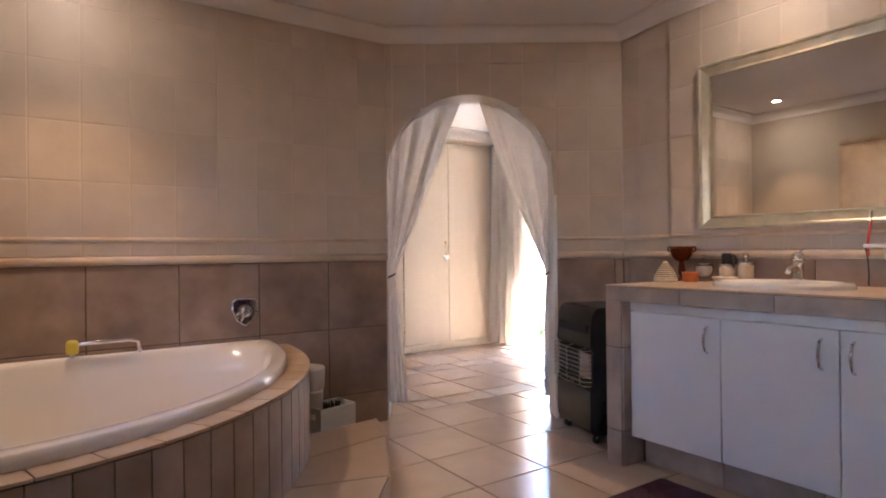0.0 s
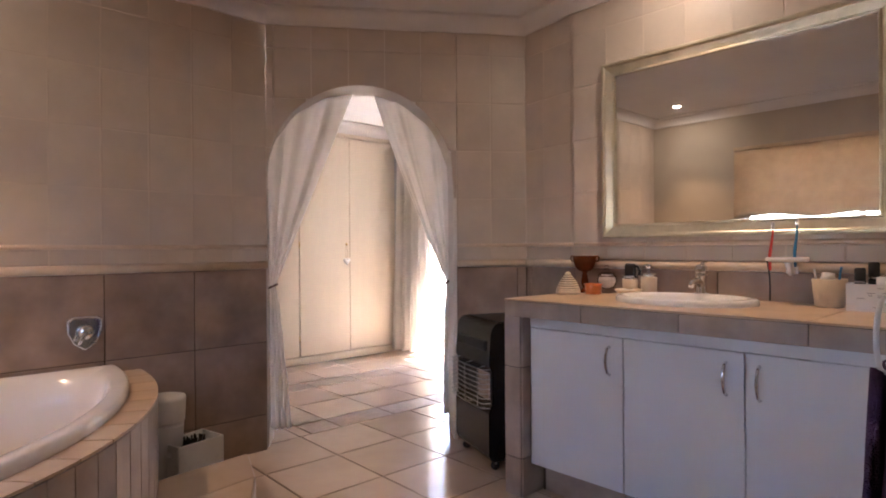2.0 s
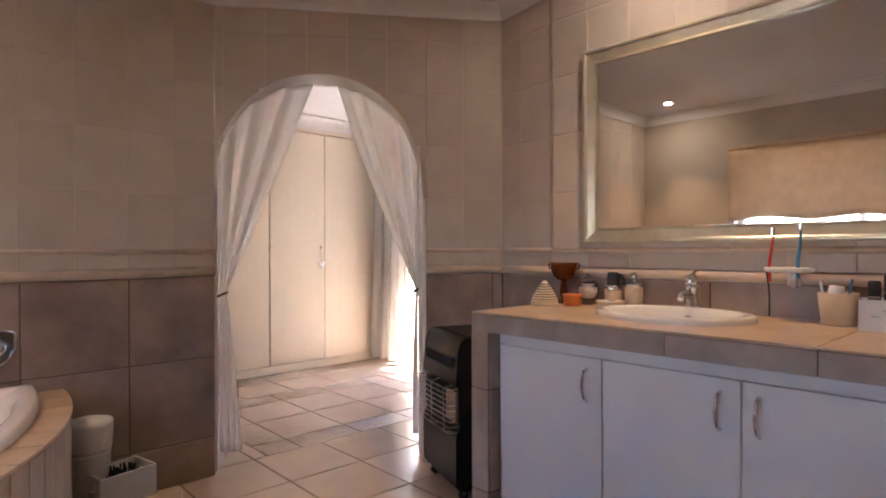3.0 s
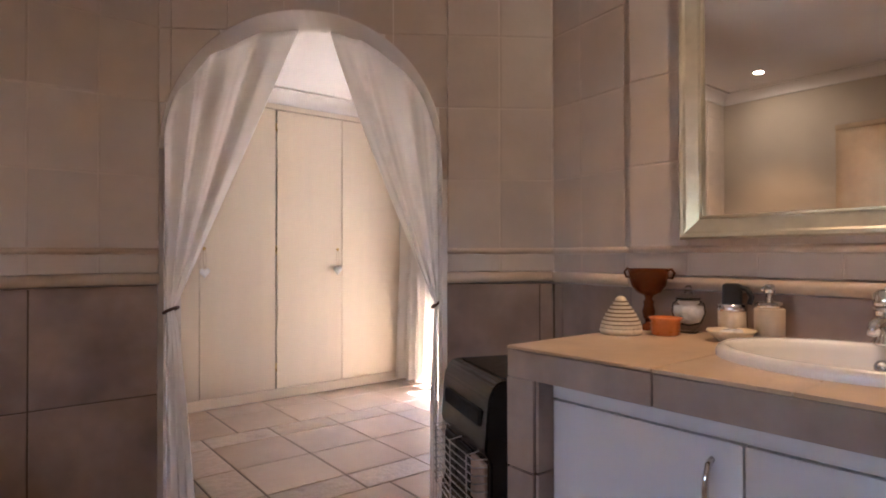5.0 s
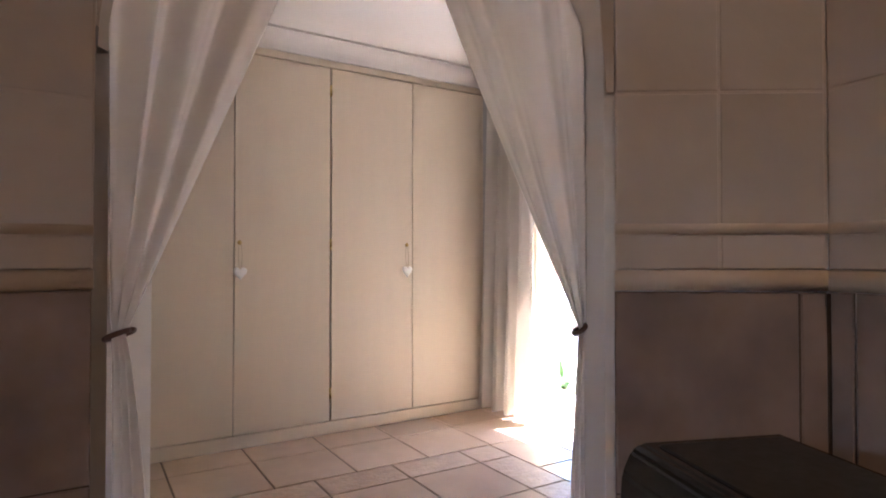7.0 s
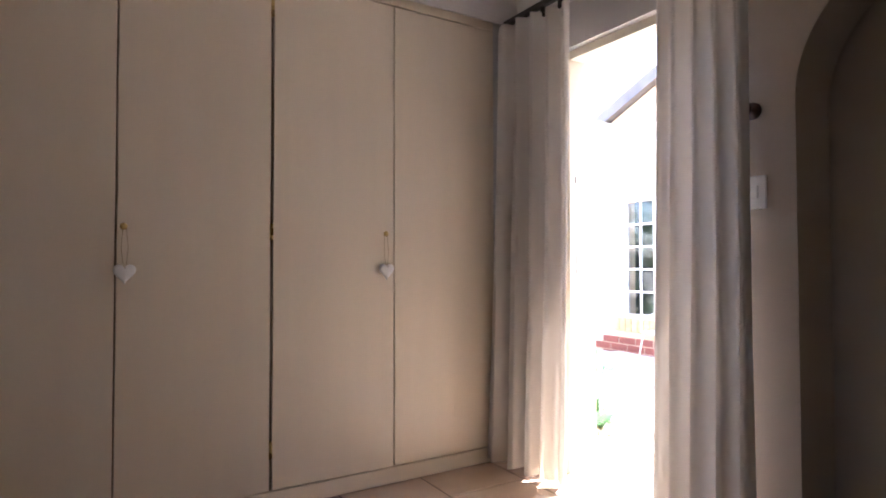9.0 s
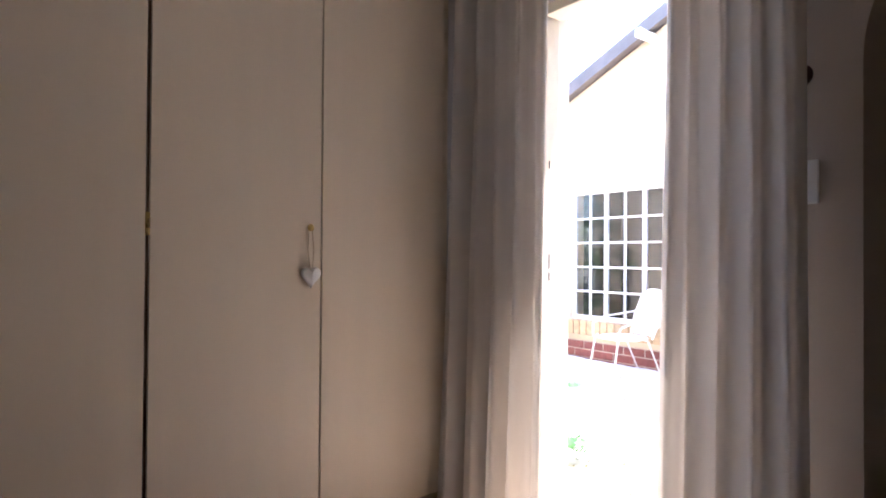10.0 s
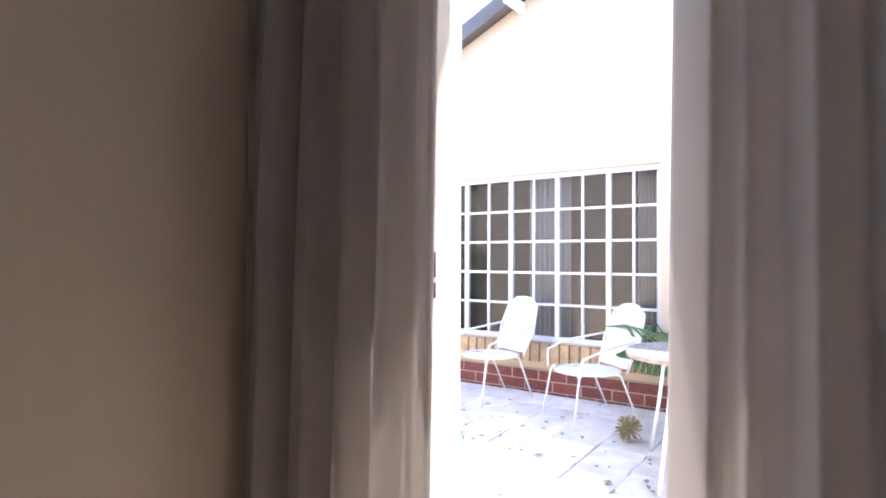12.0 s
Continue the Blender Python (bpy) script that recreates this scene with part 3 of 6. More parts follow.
for z, h in ((1.045, 0.03), (0.985, 0.018), (1.43, 0.016)):
    part("strike_plate", boxed(DOOR_X + 0.066, DOOR_X + 0.074, DOOR1 - 0.0415, DOOR1 - 0.0395, z - h, z + h, bevel=0.001), BLACK_MATT, door_1, "small dark strike plate")

switch = empty("light_switch", "white plastic light switch plate on the wall", "switch", (DOOR_X, 3.988, 1.265))
part("plate", boxed(-0.011, -0.001, -0.038, 0.038, -0.058, 0.058, bevel=0.004), WHITE_PLASTIC, switch)
part("rocker", boxed(-0.016, -0.011, -0.012, 0.012, -0.022, 0.022, bevel=0.002), WHITE_PLASTIC, switch)
hook = empty("wall_hook", "dark turned wooden knob hook on the wall", "hook", (DOOR_X, 3.995, 1.55))
part("stem", lathe(bmesh.new(), [(0.03, 0.001), (0.03, 0.008), (0.012, 0.014), (0.012, 0.04)], 16, pose(0, 0, 0, 0, -90, 0)), DARK_WOOD, hook, smooth=True)
part("ball", lathe(bmesh.new(), [(0.01, 0.04), (0.022, 0.046), (0.027, 0.06), (0.02, 0.073), (0.0, 0.078)], 16, pose(0, 0, 0, 0, -90, 0)), DARK_WOOD, hook, smooth=True)

jamb = [CORNER_L + ARCH_D * s + ARCH_N * k for s, k in ((-0.09, 0.05), (-0.001, 0.05), (-0.001, THICK + T), (-0.09, THICK + T))]
tagged(new("wall_arch_jamb", mesh_of(prism(bmesh.new(), [tuple(p) for p in jamb], 0, SPRING - 0.001), "wall_arch_jamb", PLASTER)), "white plastered jamb of the arched opening", "wall", kind="structure")

# ---- curtains in the arch ----


def arch_point(s, z, k):
    p = CORNER_L + ARCH_D * s + ARCH_N * k
    return (p.x, p.y, z)


def arch_curtain(label, flip):
    """A voile curtain fixed along the arch's curve and drawn aside: long pleats fan to a tie and fall to the floor."""
    ob = empty("arch_curtain", label, "curtain", group="curtains in the arch")
    rows_up, rows_down, cols = 36, 18, 140
    tie, hem = 0.905, 0.10
    folds = 3.4 if flip else 3.3
    reach = 0.448 if flip else 0.478          # how far the cloth goes along the arch
    r = (OPEN1 - OPEN0) / 2
    end = math.acos((r - reach) / r)

    def pleat(x):
        """A soft pleat with a broad crest and a narrow valley."""
        return 0.75 * math.sin(x) + 0.27 * math.sin(2 * x + 0.7) + 0.08 * math.sin(3 * x + 1.9)

    grid = [[] for _ in range(rows_up + rows_down + 1)]
    for j in range(cols + 1):
        u = j / cols
        q = end * u
        s_top, z_top = r - (r - 0.001) * math.cos(q), SPRING + (r - 0.001) * math.sin(q)
        v = u + 0.05 * math.sin(6.3 * u + (0.6 if flip else 2.2)) + 0.02 * math.sin(15 * u)
        x = 2 * math.pi * folds * v + (0.9 if flip else 0.4)
        s_tie = 0.002 + (0.014 if flip else 0.036) * u
        k_top = 0.205 if flip else 0.032 + 0.17 * (s_top / reach) ** 0.75
        k_tie = 0.195 if flip else 0.055
        for i in range(rows_up + rows_down + 1):
            if i <= rows_up:
                f = i / rows_up
                z = z_top + (tie - z_top) * f
                bow = f ** (1.13 if flip else 1.03)
                s = s_top + (s_tie - s_top) * bow
                k = k_top + (k_tie - k_top) * f
                amp = 0.006 + 0.03 * (1 - f) ** 0.55 * min(1.0, 6 * f + 0.35)
            else:
                h = (i - rows_up) / rows_down
                z = tie + (hem - tie) * h
                s = 0.004 + (0.014 + 0.02 * min(1.0, 2.2 * h) if flip else 0.036 + 0.085 * h ** 0.75) * u
                k = k_tie
                amp = 0.006 + (0.006 if flip else 0.016) * min(1.0, 2 * h)
            k = k + amp * pleat(x + 0.25 * math.sin(2.0 * z))
            s = max(0.001, s + 0.18 * amp * math.cos(x) * min(1.0, 5 * u))
            grid[i].append(arch_point(OPEN1 - s if flip else s, z, max(k, 0.012)))
    part("cloth", sheet(bmesh.new(), grid, 0.0015, tuple(ARCH_N)), CURTAIN, ob, smooth=True)
    near = 0.195 if flip else 0.055
    band = []
    for a in range(25):
        t = 2 * math.pi * a / 24
        s = (0.024 + 0.022 * math.cos(t)) if not flip else (0.014 + 0.013 * math.cos(t))
        band.append(arch_point(OPEN1 - s if flip else s, tie + 0.01 * math.cos(t) * (1 if not flip else -1), near + 0.04 * math.sin(t) * (1 if not flip else 0.6)))
    part("tie_back", tube(bmesh.new(), band, 0.006, 8), DARK_WOOD, ob, "dark brown cord tie-back", smooth=True)
    return ob


arch_curtain("white voile curtain tied back at the arch with a dark cord", False)
arch_curtain("white voile curtain drawn aside at the arch near the heater", True)

# ---- bath in the corner ----
CX, CY = LEFT_X, CORNER_L.y
RA, RB = 1.36, 1.545      # bath rim half axes
LA, LB = 1.465, 1.63     # ledge half axes
LEDGE_Z, RIM_Z = 0.545, 0.585


def ell(a, b, t):
    return V2((CX + a * math.sin(t), CY - b * math.cos(t)))


N_BATH = 48
bath = empty("corner_bath", "white acrylic corner whirlpool bath set in a tiled surround", "bathtub")
profile = [(1.0, RIM_Z - 0.045), (1.003, RIM_Z - 0.02), (0.995, RIM_Z - 0.004), (0.982, RIM_Z), (0.93, RIM_Z + 0.001), (0.91, RIM_Z - 0.006), (0.895, RIM_Z - 0.03), (0.86, RIM_Z - 0.14), (0.80, RIM_Z - 0.32), (0.72, RIM_Z - 0.4), (0.6, RIM_Z - 0.425), (0.3, RIM_Z - 0.43)]
bm = bmesh.new()
rings = []
mid = V2((CX + 0.5, CY - 0.56))
outline = []
for i in range(N_BATH + 1):
    outline.append(ell(RA, RB, math.pi / 2 * i / N_BATH))
for q in ((CX + RA * 0.75, CY), (CX + RA * 0.5, CY), (CX + RA * 0.25, CY), (CX + 0.02, CY), (CX, CY - 0.02), (CX, CY - RB * 0.25), (CX, CY - RB * 0.5), (CX, CY - RB * 0.75)):
    outline.append(V2(q))


def rounded(p, s):
    """Shrinks the bath's outline towards its middle; deeper in, the corner rounds off."""
    v = (p - mid) * s
    if s < 0.9:
        r = v.length
        lim = 0.82 - 0.55 * (0.9 - s)
        if r > lim:
            v = v * (lim / r)
    return mid + v


for s, z in profile:
    ring = []
    for p in outline:
        w = rounded(p, s)
        ring.append(bm.verts.new((min(max(w.x, CX + 0.002), 9), min(w.y, CY - 0.002), z)))
    rings.append(ring)
for a, b in zip(rings, rings[1:]):
    n = len(a)
    for i in range(n):
        bm.faces.new((a[i], a[(i + 1) % n], b[(i + 1) % n], b[i]))
bm.faces.new(rings[-1])
part("tub", bm, ACRYLIC, bath, smooth=True)


def jet(x, y, z, toward):
    bm = bmesh.new()
    m = look((x, y, z), toward)
    lathe(bm, [(0.034, -0.002), (0.034, 0.004), (0.022, 0.007), (0.02, 0.002), (0.012, 0.002), (0.011, 0.012), (0.004, 0.014)], 20, m @ pose(0, 0, 0, 180, 0, 0))
    part("jet", bm, BRASS, bath, "brass whirlpool jet", smooth=True)


for x, y in ((0.12, 2.13), (0.52, 2.62)):
    dv = (mid - V2((x, y))).normalized()
    jet(x, y, 0.37, (x + dv.x, y + dv.y, 0.45))
bm = tube(bmesh.new(), [(0.02, 3.27, RIM_Z), (0.02, 3.25, RIM_Z + 0.055), (0.06, 3.235, RIM_Z + 0.065), (0.25, 3.235, RIM_Z + 0.065), (0.29, 3.25, RIM_Z + 0.055), (0.3, 3.27, RIM_Z)], 0.01, 10)
part("grab_handle", bm, CHROME, bath, "chrome grab handle", smooth=True)
duck = empty("bath_plug_toy", "small yellow plastic cap on the bath handle", "cap", (0.02, 3.245, RIM_Z + 0.02))
part("cap", lathe(bmesh.new(), [(0.022, 0.0), (0.026, 0.01), (0.026, 0.045), (0.02, 0.06), (0.0, 0.064)], 18), YELLOW, duck, smooth=True)

surround = empty("bath_surround", "curved bath surround faced with upright tiles and a tiled ledge", "bath surround")
bm = bmesh.new()
rows = []
for z, k in ((0.0, -0.012), (LEDGE_Z - 0.012, -0.012)):
    rows.append([(*(ell(LA + k, LB + k, math.pi / 2 * i / 60)), z) for i in range(61)])
sheet(bm, rows, 0.05)
part("core", bm, GROUT_DARK, surround)
bm = bmesh.new()
sheet(bm, [[(*ell(RA - 0.03, RB - 0.03, math.pi / 2 * i / 60), LEDGE_Z - 0.032) for i in range(61)], [(*ell(LA - 0.006, LB - 0.006, math.pi / 2 * i / 60), LEDGE_Z - 0.032) for i in range(61)]], 0.018)
part("ledge_bed", bm, GROUT_DARK, surround)


def curved_tile(t0, t1, a0, b0, a1, b1, z0, z1, name, material):
    """A tile bent round the bath: between two half-axis pairs and two heights."""
    bm = bmesh.new()
    n = 4
    inner, outer = [ell(a0, b0, t0 + (t1 - t0) * i / n) for i in range(n + 1)], [ell(a1, b1, t0 + (t1 - t0) * i / n) for i in range(n + 1)]
    prism(bm, [tuple(p) for p in inner] + [tuple(p) for p in outer[::-1]], z0, z1)
    part(name, bm, material, surround)


n_up = 24
for i in range(n_up):
    t0, t1 = math.pi / 2 * i / n_up, math.pi / 2 * (i + 1) / n_up
    curved_tile(t0 + 0.0013, t1 - 0.0013, LA - 0.011, LB - 0.011, LA, LB, 0.002, LEDGE_Z - 0.014, "tile", TILE_APRON)
n_ledge = 15
for i in range(n_ledge):
    t0, t1 = math.pi / 2 * i / n_ledge, math.pi / 2 * (i + 1) / n_ledge
    curved_tile(t0 + 0.0016, t1 - 0.0016, RA - 0.02, RB - 0.02, LA + 0.002, LB + 0.002, LEDGE_Z - 0.009, LEDGE_Z, "ledge_tile", TILE_TOP)

# low tiled step that follows the bath
step = empty("bath_step", "low sandy-tiled step curving round the corner bath", "step")
outer_pts = [(1.375, 2.865), (1.275, 2.575), (1.03, 2.12), (0.75, 1.78), (0.36, 1.47), (-0.1, 1.30), (LEFT_X + 0.004, 1.26)]
inner_t = [1.26, 1.05, 0.84, 0.6, 0.36, 0.12, 0.0]
inner_pts = [tuple(ell(LA + 0.004, LB + 0.004, t)) for t in inner_t]
part("core", prism(bmesh.new(), [(x - 0.006 * (x > 0), y - 0.0) for x, y in outer_pts] + inner_pts[::-1], 0.0, 0.162), GROUT_DARK, step)
for i in range(len(outer_pts) - 1):
    a, b, c, d = V2(outer_pts[i]), V2(outer_pts[i + 1]), V2(inner_pts[i + 1]), V2(inner_pts[i])
    g = 0.0035
    ab, dc = (b - a).normalized(), (c - d).normalized()
    part("tile", prism(bmesh.new(), [tuple(a + ab * g), tuple(b - ab * g), tuple(c - dc * g), tuple(d + dc * g)], 0.163, 0.171), TILE_FLOOR, step)
    nrm = V2((ab.y, -ab.x)) * -1
    nrm = nrm if nrm.dot(a - mid) > 0 else -nrm
    part("riser_tile", prism(bmesh.new(), [tuple(a + ab * g), tuple(b - ab * g), tuple(b - ab * g + nrm * 0.007), tuple(a + ab * g + nrm * 0.007)], 0.002, 0.161), TILE_APRON, step)

valve = empty("bath_mixer", "chrome wall-mounted bath mixer with a shield-shaped plate", "mixer tap", (0.815, CY, 0.745))
shield = [(-0.072, 0.055), (-0.05, 0.072), (0.05, 0.072), (0.072, 0.055), (0.07, 0.0), (0.045, -0.055), (0.0, -0.085), (-0.045, -0.055), (-0.07, 0.0)]
bm = bmesh.new()
prism(bm, shield, 0.0, 0.008)
bmesh.ops.bevel(bm, geom=[e for e in bm.edges], offset=0.003, segments=2, affect="EDGES")
bmesh.ops.transform(bm, matrix=pose(0, -0.001, 0, 90, 0, 0), verts=bm.verts)
part("plate", bm, CHROME, valve, smooth=False)
part("ring", tube(bmesh.new(), [(x * 0.92, -0.011, z * 0.92) for x, z in shield + shield[:1]], 0.006, 8), CHROME, valve, smooth=True)
part("hub", lathe(bmesh.new(), [(0.036, 0.008), (0.034, 0.03), (0.026, 0.045), (0.014, 0.05), (0.0, 0.051)], 24, pose(0, 0, 0, 90, 0, 0)), CHROME, valve, smooth=True)
part("lever", tube(bmesh.new(), [(0, -0.04, 0), (-0.02, -0.055, -0.02), (-0.035, -0.06, -0.05)], [0.011, 0.01, 0.007], 10), CHROME, valve, smooth=True)

# bin and caddy between step and wall
bin_ob = empty("pedal_bin", "small white plastic bin with a lid beside the bath", "bin", (1.105, 3.13, 0))
part("bin_body", lathe(bmesh.new(), [(0.068, 0.0), (0.072, 0.01), (0.076, 0.3), (0.078, 0.305), (0.07, 0.31), (0.071, 0.318)], 28), WHITE_PLASTIC, bin_ob, smooth=True)
part("lid", lathe(bmesh.new(), [(0.079, 0.318), (0.082, 0.325), (0.086, 0.42), (0.084, 0.435), (0.06, 0.442), (0.0, 0.444)], 28), WHITE_PLASTIC, bin_ob, smooth=True)
caddy = empty("storage_caddy", "open white wooden caddy with cut-out handles", "box", (1.2, 3.08, 0), turn=12)
L, W, H0, H1 = 0.115, 0.085, 0.0, 0.232
part("base", boxed(-L, L, -W, W, 0.0, 0.01, bevel=0.002), WHITE_PAINT, caddy)
part("side", boxed(-L, L, -W, -W + 0.009, 0.01, H1, bevel=0.002), WHITE_PAINT, caddy)
part("side", boxed(-L, L, W - 0.009, W, 0.01, H1, bevel=0.002), WHITE_PAINT, caddy)
for sx in (-1, 1):
    bm = bmesh.new()
    x0, x1 = sorted((sx * L, sx * (L - 0.009)))
    for y0, y1, z0, z1 in ((-W + 0.01, W - 0.01, 0.01, 0.17), (-W + 0.01, W - 0.01, 0.2, H1), (-W + 0.01, -0.035, 0.17, 0.2), (0.035, W - 0.01, 0.17, 0.2)):
        box(bm, x0, x1, y0, y1, z0, z1)
    part("end_panel", bm, WHITE_PAINT, caddy)
cloth = empty("dark_brush", "dark bristled brush lying in the white caddy", "brush", (1.2, 3.08, 0.011), turn=12)
bm = bmesh.new()
rnd = random.Random(4)
for k in range(60):
    a, r = rnd.uniform(0, 6.28), 0.05 * math.sqrt(rnd.random())
    p = V2((r * math.cos(a), r * math.sin(a)))
    tube(bm, [(p.x, p.y, 0.0), (p.x * 1.3, p.y * 1.1, 0.2 + rnd.uniform(0, 0.035))], [0.006, 0.004], 5)
part("bristles", bm, DARK_CLOTH, cloth)

# ---- vanity ----
VX, VY1, VY0, TOPZ = 2.222, 2.03, 0.452, 0.883
vanity = empty("vanity_counter", "built-in vanity counter clad in tan and taupe tiles", "vanity counter")
for a in ((VX + 0.01, VX + 0.055, VY0, VY1 - 0.01), (MIRROR_X - 0.06, MIRROR_X - 0.001, VY0, VY1 - 0.01), (VX + 0.055, MIRROR_X - 0.06, 1.64, VY1 - 0.01), (VX + 0.055, MIRROR_X - 0.06, VY0, 1.04)):
    part("core", boxed(*a, 0.806, TOPZ - 0.009, bevel=0), GROUT_DARK, vanity)
part("leg", boxed(VX + 0.01, MIRROR_X - 0.001, VY1 - 0.088, VY1 - 0.01, 0.0, 0.804, bevel=0), GROUT_DARK, vanity)
part("back_plinth", boxed(VX + 0.155, VX + 0.4, VY0, VY1 - 0.099, 0.0, 0.13, bevel=0), GROUT_DARK, vanity)
BX, BY, BA, BB = 2.575, 1.36, 0.19, 0.252     # the basin's cut-out
for a, b in ((VY1 - 0.002, 1.62), (0.81, VY0)):
    part("tile", boxed(VX - 0.002, MIRROR_X - 0.002, b + 0.002, a - 0.002, TOPZ - 0.008, TOPZ, bevel=0.002), TILE_TOP, vanity)
for sgn, y_far in ((1, 1.618), (-1, 0.812)):
    bm = bmesh.new()
    y_near = BY + sgn * 0.002
    x0, x1 = VX - 0.002, MIRROR_X - 0.002
    inner, outer = [], []
    for k in range(25):
        t = math.pi * k / 24
        c, s_ = math.cos(t), math.sin(t)
        inner.append((BX + BA * c, y_near + sgn * BB * s_))
        r = min((x1 - BX if c > 0 else BX - x0) / max(abs(c), 1e-6), abs(y_far - y_near) / max(s_, 1e-6))
        outer.append((BX + r * c, y_near + sgn * r * s_))
    lo = [[bm.verts.new((*p, z)) for p in ring] for ring in (inner, outer) for z in (TOPZ - 0.008, TOPZ)]
    i0, i1, o0, o1 = lo
    for k in range(24):
        bm.faces.new((i1[k], o1[k], o1[k + 1], i1[k + 1]))
        bm.faces.new((i0[k], i0[k + 1], o0[k + 1], o0[k]))
        bm.faces.new((o0[k], o0[k + 1], o1[k + 1], o1[k]))
        bm.faces.new((i0[k], i1[k], i1[k + 1], i0[k + 1]))
    # square off the two far corners
    for k in range(24):
        a_, b_ = outer[k], outer[k + 1]
        if abs(a_[0] - b_[0]) > 1e-4 and abs(a_[1] - b_[1]) > 1e-4:
            cx = x1 if a_[0] > BX else x0
            t0, t1, t2 = bm.verts.new((*a_, TOPZ)), bm.verts.new((cx, y_far, TOPZ)), bm.verts.new((*b_, TOPZ))
            bm.faces.new((t0, t1, t2))
            u0, u1, u2 = bm.verts.new((*a_, TOPZ - 0.008)), bm.verts.new((cx, y_far, TOPZ - 0.008)), bm.verts.new((*b_, TOPZ - 0.008))
            bm.faces.new((u0, u1, t1, t0))
            bm.faces.new((u1, u2, t2, t1))
    part("tile", bm, TILE_TOP, vanity)
# apron across the front, leg and plinth tiles
yf = [VY1 - 0.002, 1.62, 1.215, 0.81, VY0]
for a, b in zip(yf, yf[1:]):
    part("apron_tile", boxed(VX, VX + 0.009, b + 0.002, a - 0.002, 0.805, TOPZ - 0.011, bevel=0.002), TILE_APRON, vanity)
for z0, z1 in ((0.002, 0.17), (0.175, 0.575), (0.58, 0.803)):
    part("leg_tile", boxed(VX, VX + 0.009, VY1 - 0.09, VY1 - 0.002, z0, z1, bevel=0.002), TILE_APRON, vanity)
    part("leg_tile", boxed(VX + 0.01, VX + 0.16, VY1 - 0.098, VY1 - 0.089, z0, z1, bevel=0.002), TILE_APRON, vanity)
    part("leg_tile", boxed(VX + 0.01, VX + 0.29, VY1 - 0.01, VY1 - 0.001, z0, z1 if z1 < 0.7 else TOPZ - 0.011, bevel=0.002), TILE_APRON, vanity)
    part("leg_tile", boxed(VX + 0.294, MIRROR_X - 0.003, VY1 - 0.01, VY1 - 0.001, z0, z1 if z1 < 0.7 else TOPZ - 0.011, bevel=0.002), TILE_APRON, vanity)
y = VY1 - 0.118
while y > VY0 + 0.05:
    part("plinth_tile", boxed(VX + 0.146, VX + 0.154, max(VY0, y - 0.4), y, 0.002, 0.13, bevel=0.002), TILE_APRON, vanity)
    y -= 0.404
part("soffit_board", boxed(VX + 0.064, VX + 0.12, VY0, VY1 - 0.099, 0.757, 0.803, bevel=0.001), WHITE_BOARD, vanity, "white strip over the doors")

dys = [1.929, 1.467, 1.015, 0.562]
for i, (a, b) in enumerate(zip(dys, dys[1:] + [VY0])):
    cab = empty("cabinet", "white flat-fronted vanity cabinet with a curved chrome handle", "cabinet", (VX + 0.06, 0, 0), group="cabinets under the vanity")
    part("carcass", boxed(0.03, 0.40, b + 0.003, a - 0.003, 0.143, 0.753, bevel=0), WHITE_BOARD, cab)
    dr = part("door", boxed(0.0, 0.018, b + 0.002, a - 0.002, 0.143, 0.753, bevel=0.0015), WHITE_BOARD, cab)
    if i < 3:
        hy = (b + 0.06) if i in (0, 1) else a - 0.047
        bm = tube(bmesh.new(), [(0.0, hy, 0.714), (-0.018, hy, 0.706), (-0.027, hy, 0.679), (-0.03, hy, 0.658), (-0.027, hy, 0.636), (-0.018, hy, 0.612), (0.0, hy, 0.602)], [0.006, 0.006, 0.0065, 0.007, 0.0065, 0.006, 0.006], 10)
        part("handle", bm, CHROME, dr, "curved chrome bow handle", smooth=True)

basin = empty("wash_basin", "oval white ceramic drop-in basin with a raised rim", "basin", (2.575, 1.36, TOPZ))
prof = [(1.0, 0.0005), (1.0, 0.012), (0.985, 0.021), (0.95, 0.026), (0.89, 0.026), (0.86, 0.02), (0.84, 0.006), (0.80, -0.03), (0.7, -0.075), (0.45, -0.093), (0.1, -0.097)]
bm = bmesh.new()
rings = []
for s, z in prof:
    back = 0.06 if s < 0.9 else 0.0
    rings.append([bm.verts.new((0.215 * s * math.cos(a) * (1 - back * 1.2) - back * 0.35, 0.285 * s * math.sin(a), z)) for a in [2 * math.pi * k / 48 for k in range(48)]])
for a, b in zip(rings, rings[1:]):
    for i in range(48):
        bm.faces.new((a[i], a[(i + 1) % 48], b[(i + 1) % 48], b[i]))
bm.faces.new(rings[-1])
part("bowl", bm, CERAMIC, basin, smooth=True)
part("overflow", lathe(bmesh.new(), [(0.016, 0), (0.016, 0.004), (0.01, 0.005), (0.009, 0.001)], 18, look((0.135, 0.0, -0.02), (-1, 0, 0.4)) @ pose(0, 0, 0, 180, 0, 0)), CHROME, basin, "chrome overflow ring", smooth=True)

tap = empty("basin_tap", "chrome single-lever mixer tap on the basin", "tap", (2.745, 1.36, TOPZ + 0.026))
part("body", lathe(bmesh.new(), [(0.03, 0), (0.031, 0.006), (0.024, 0.014), (0.022, 0.06), (0.025, 0.075), (0.026, 0.085)], 24), CHROME, tap, smooth=True)
part("spout", tube(bmesh.new(), [(-0.01, 0, 0.045), (-0.05, 0, 0.056), (-0.09, 0, 0.05), (-0.1, 0, 0.032)], [0.016, 0.014, 0.012, 0.011], 12), CHROME, tap, smooth=True)
part("lever", lathe(bmesh.new(), [(0.026, 0.087), (0.028, 0.095), (0.026, 0.115), (0.015, 0.125), (0, 0.126)], 20), CHROME, tap, smooth=True)
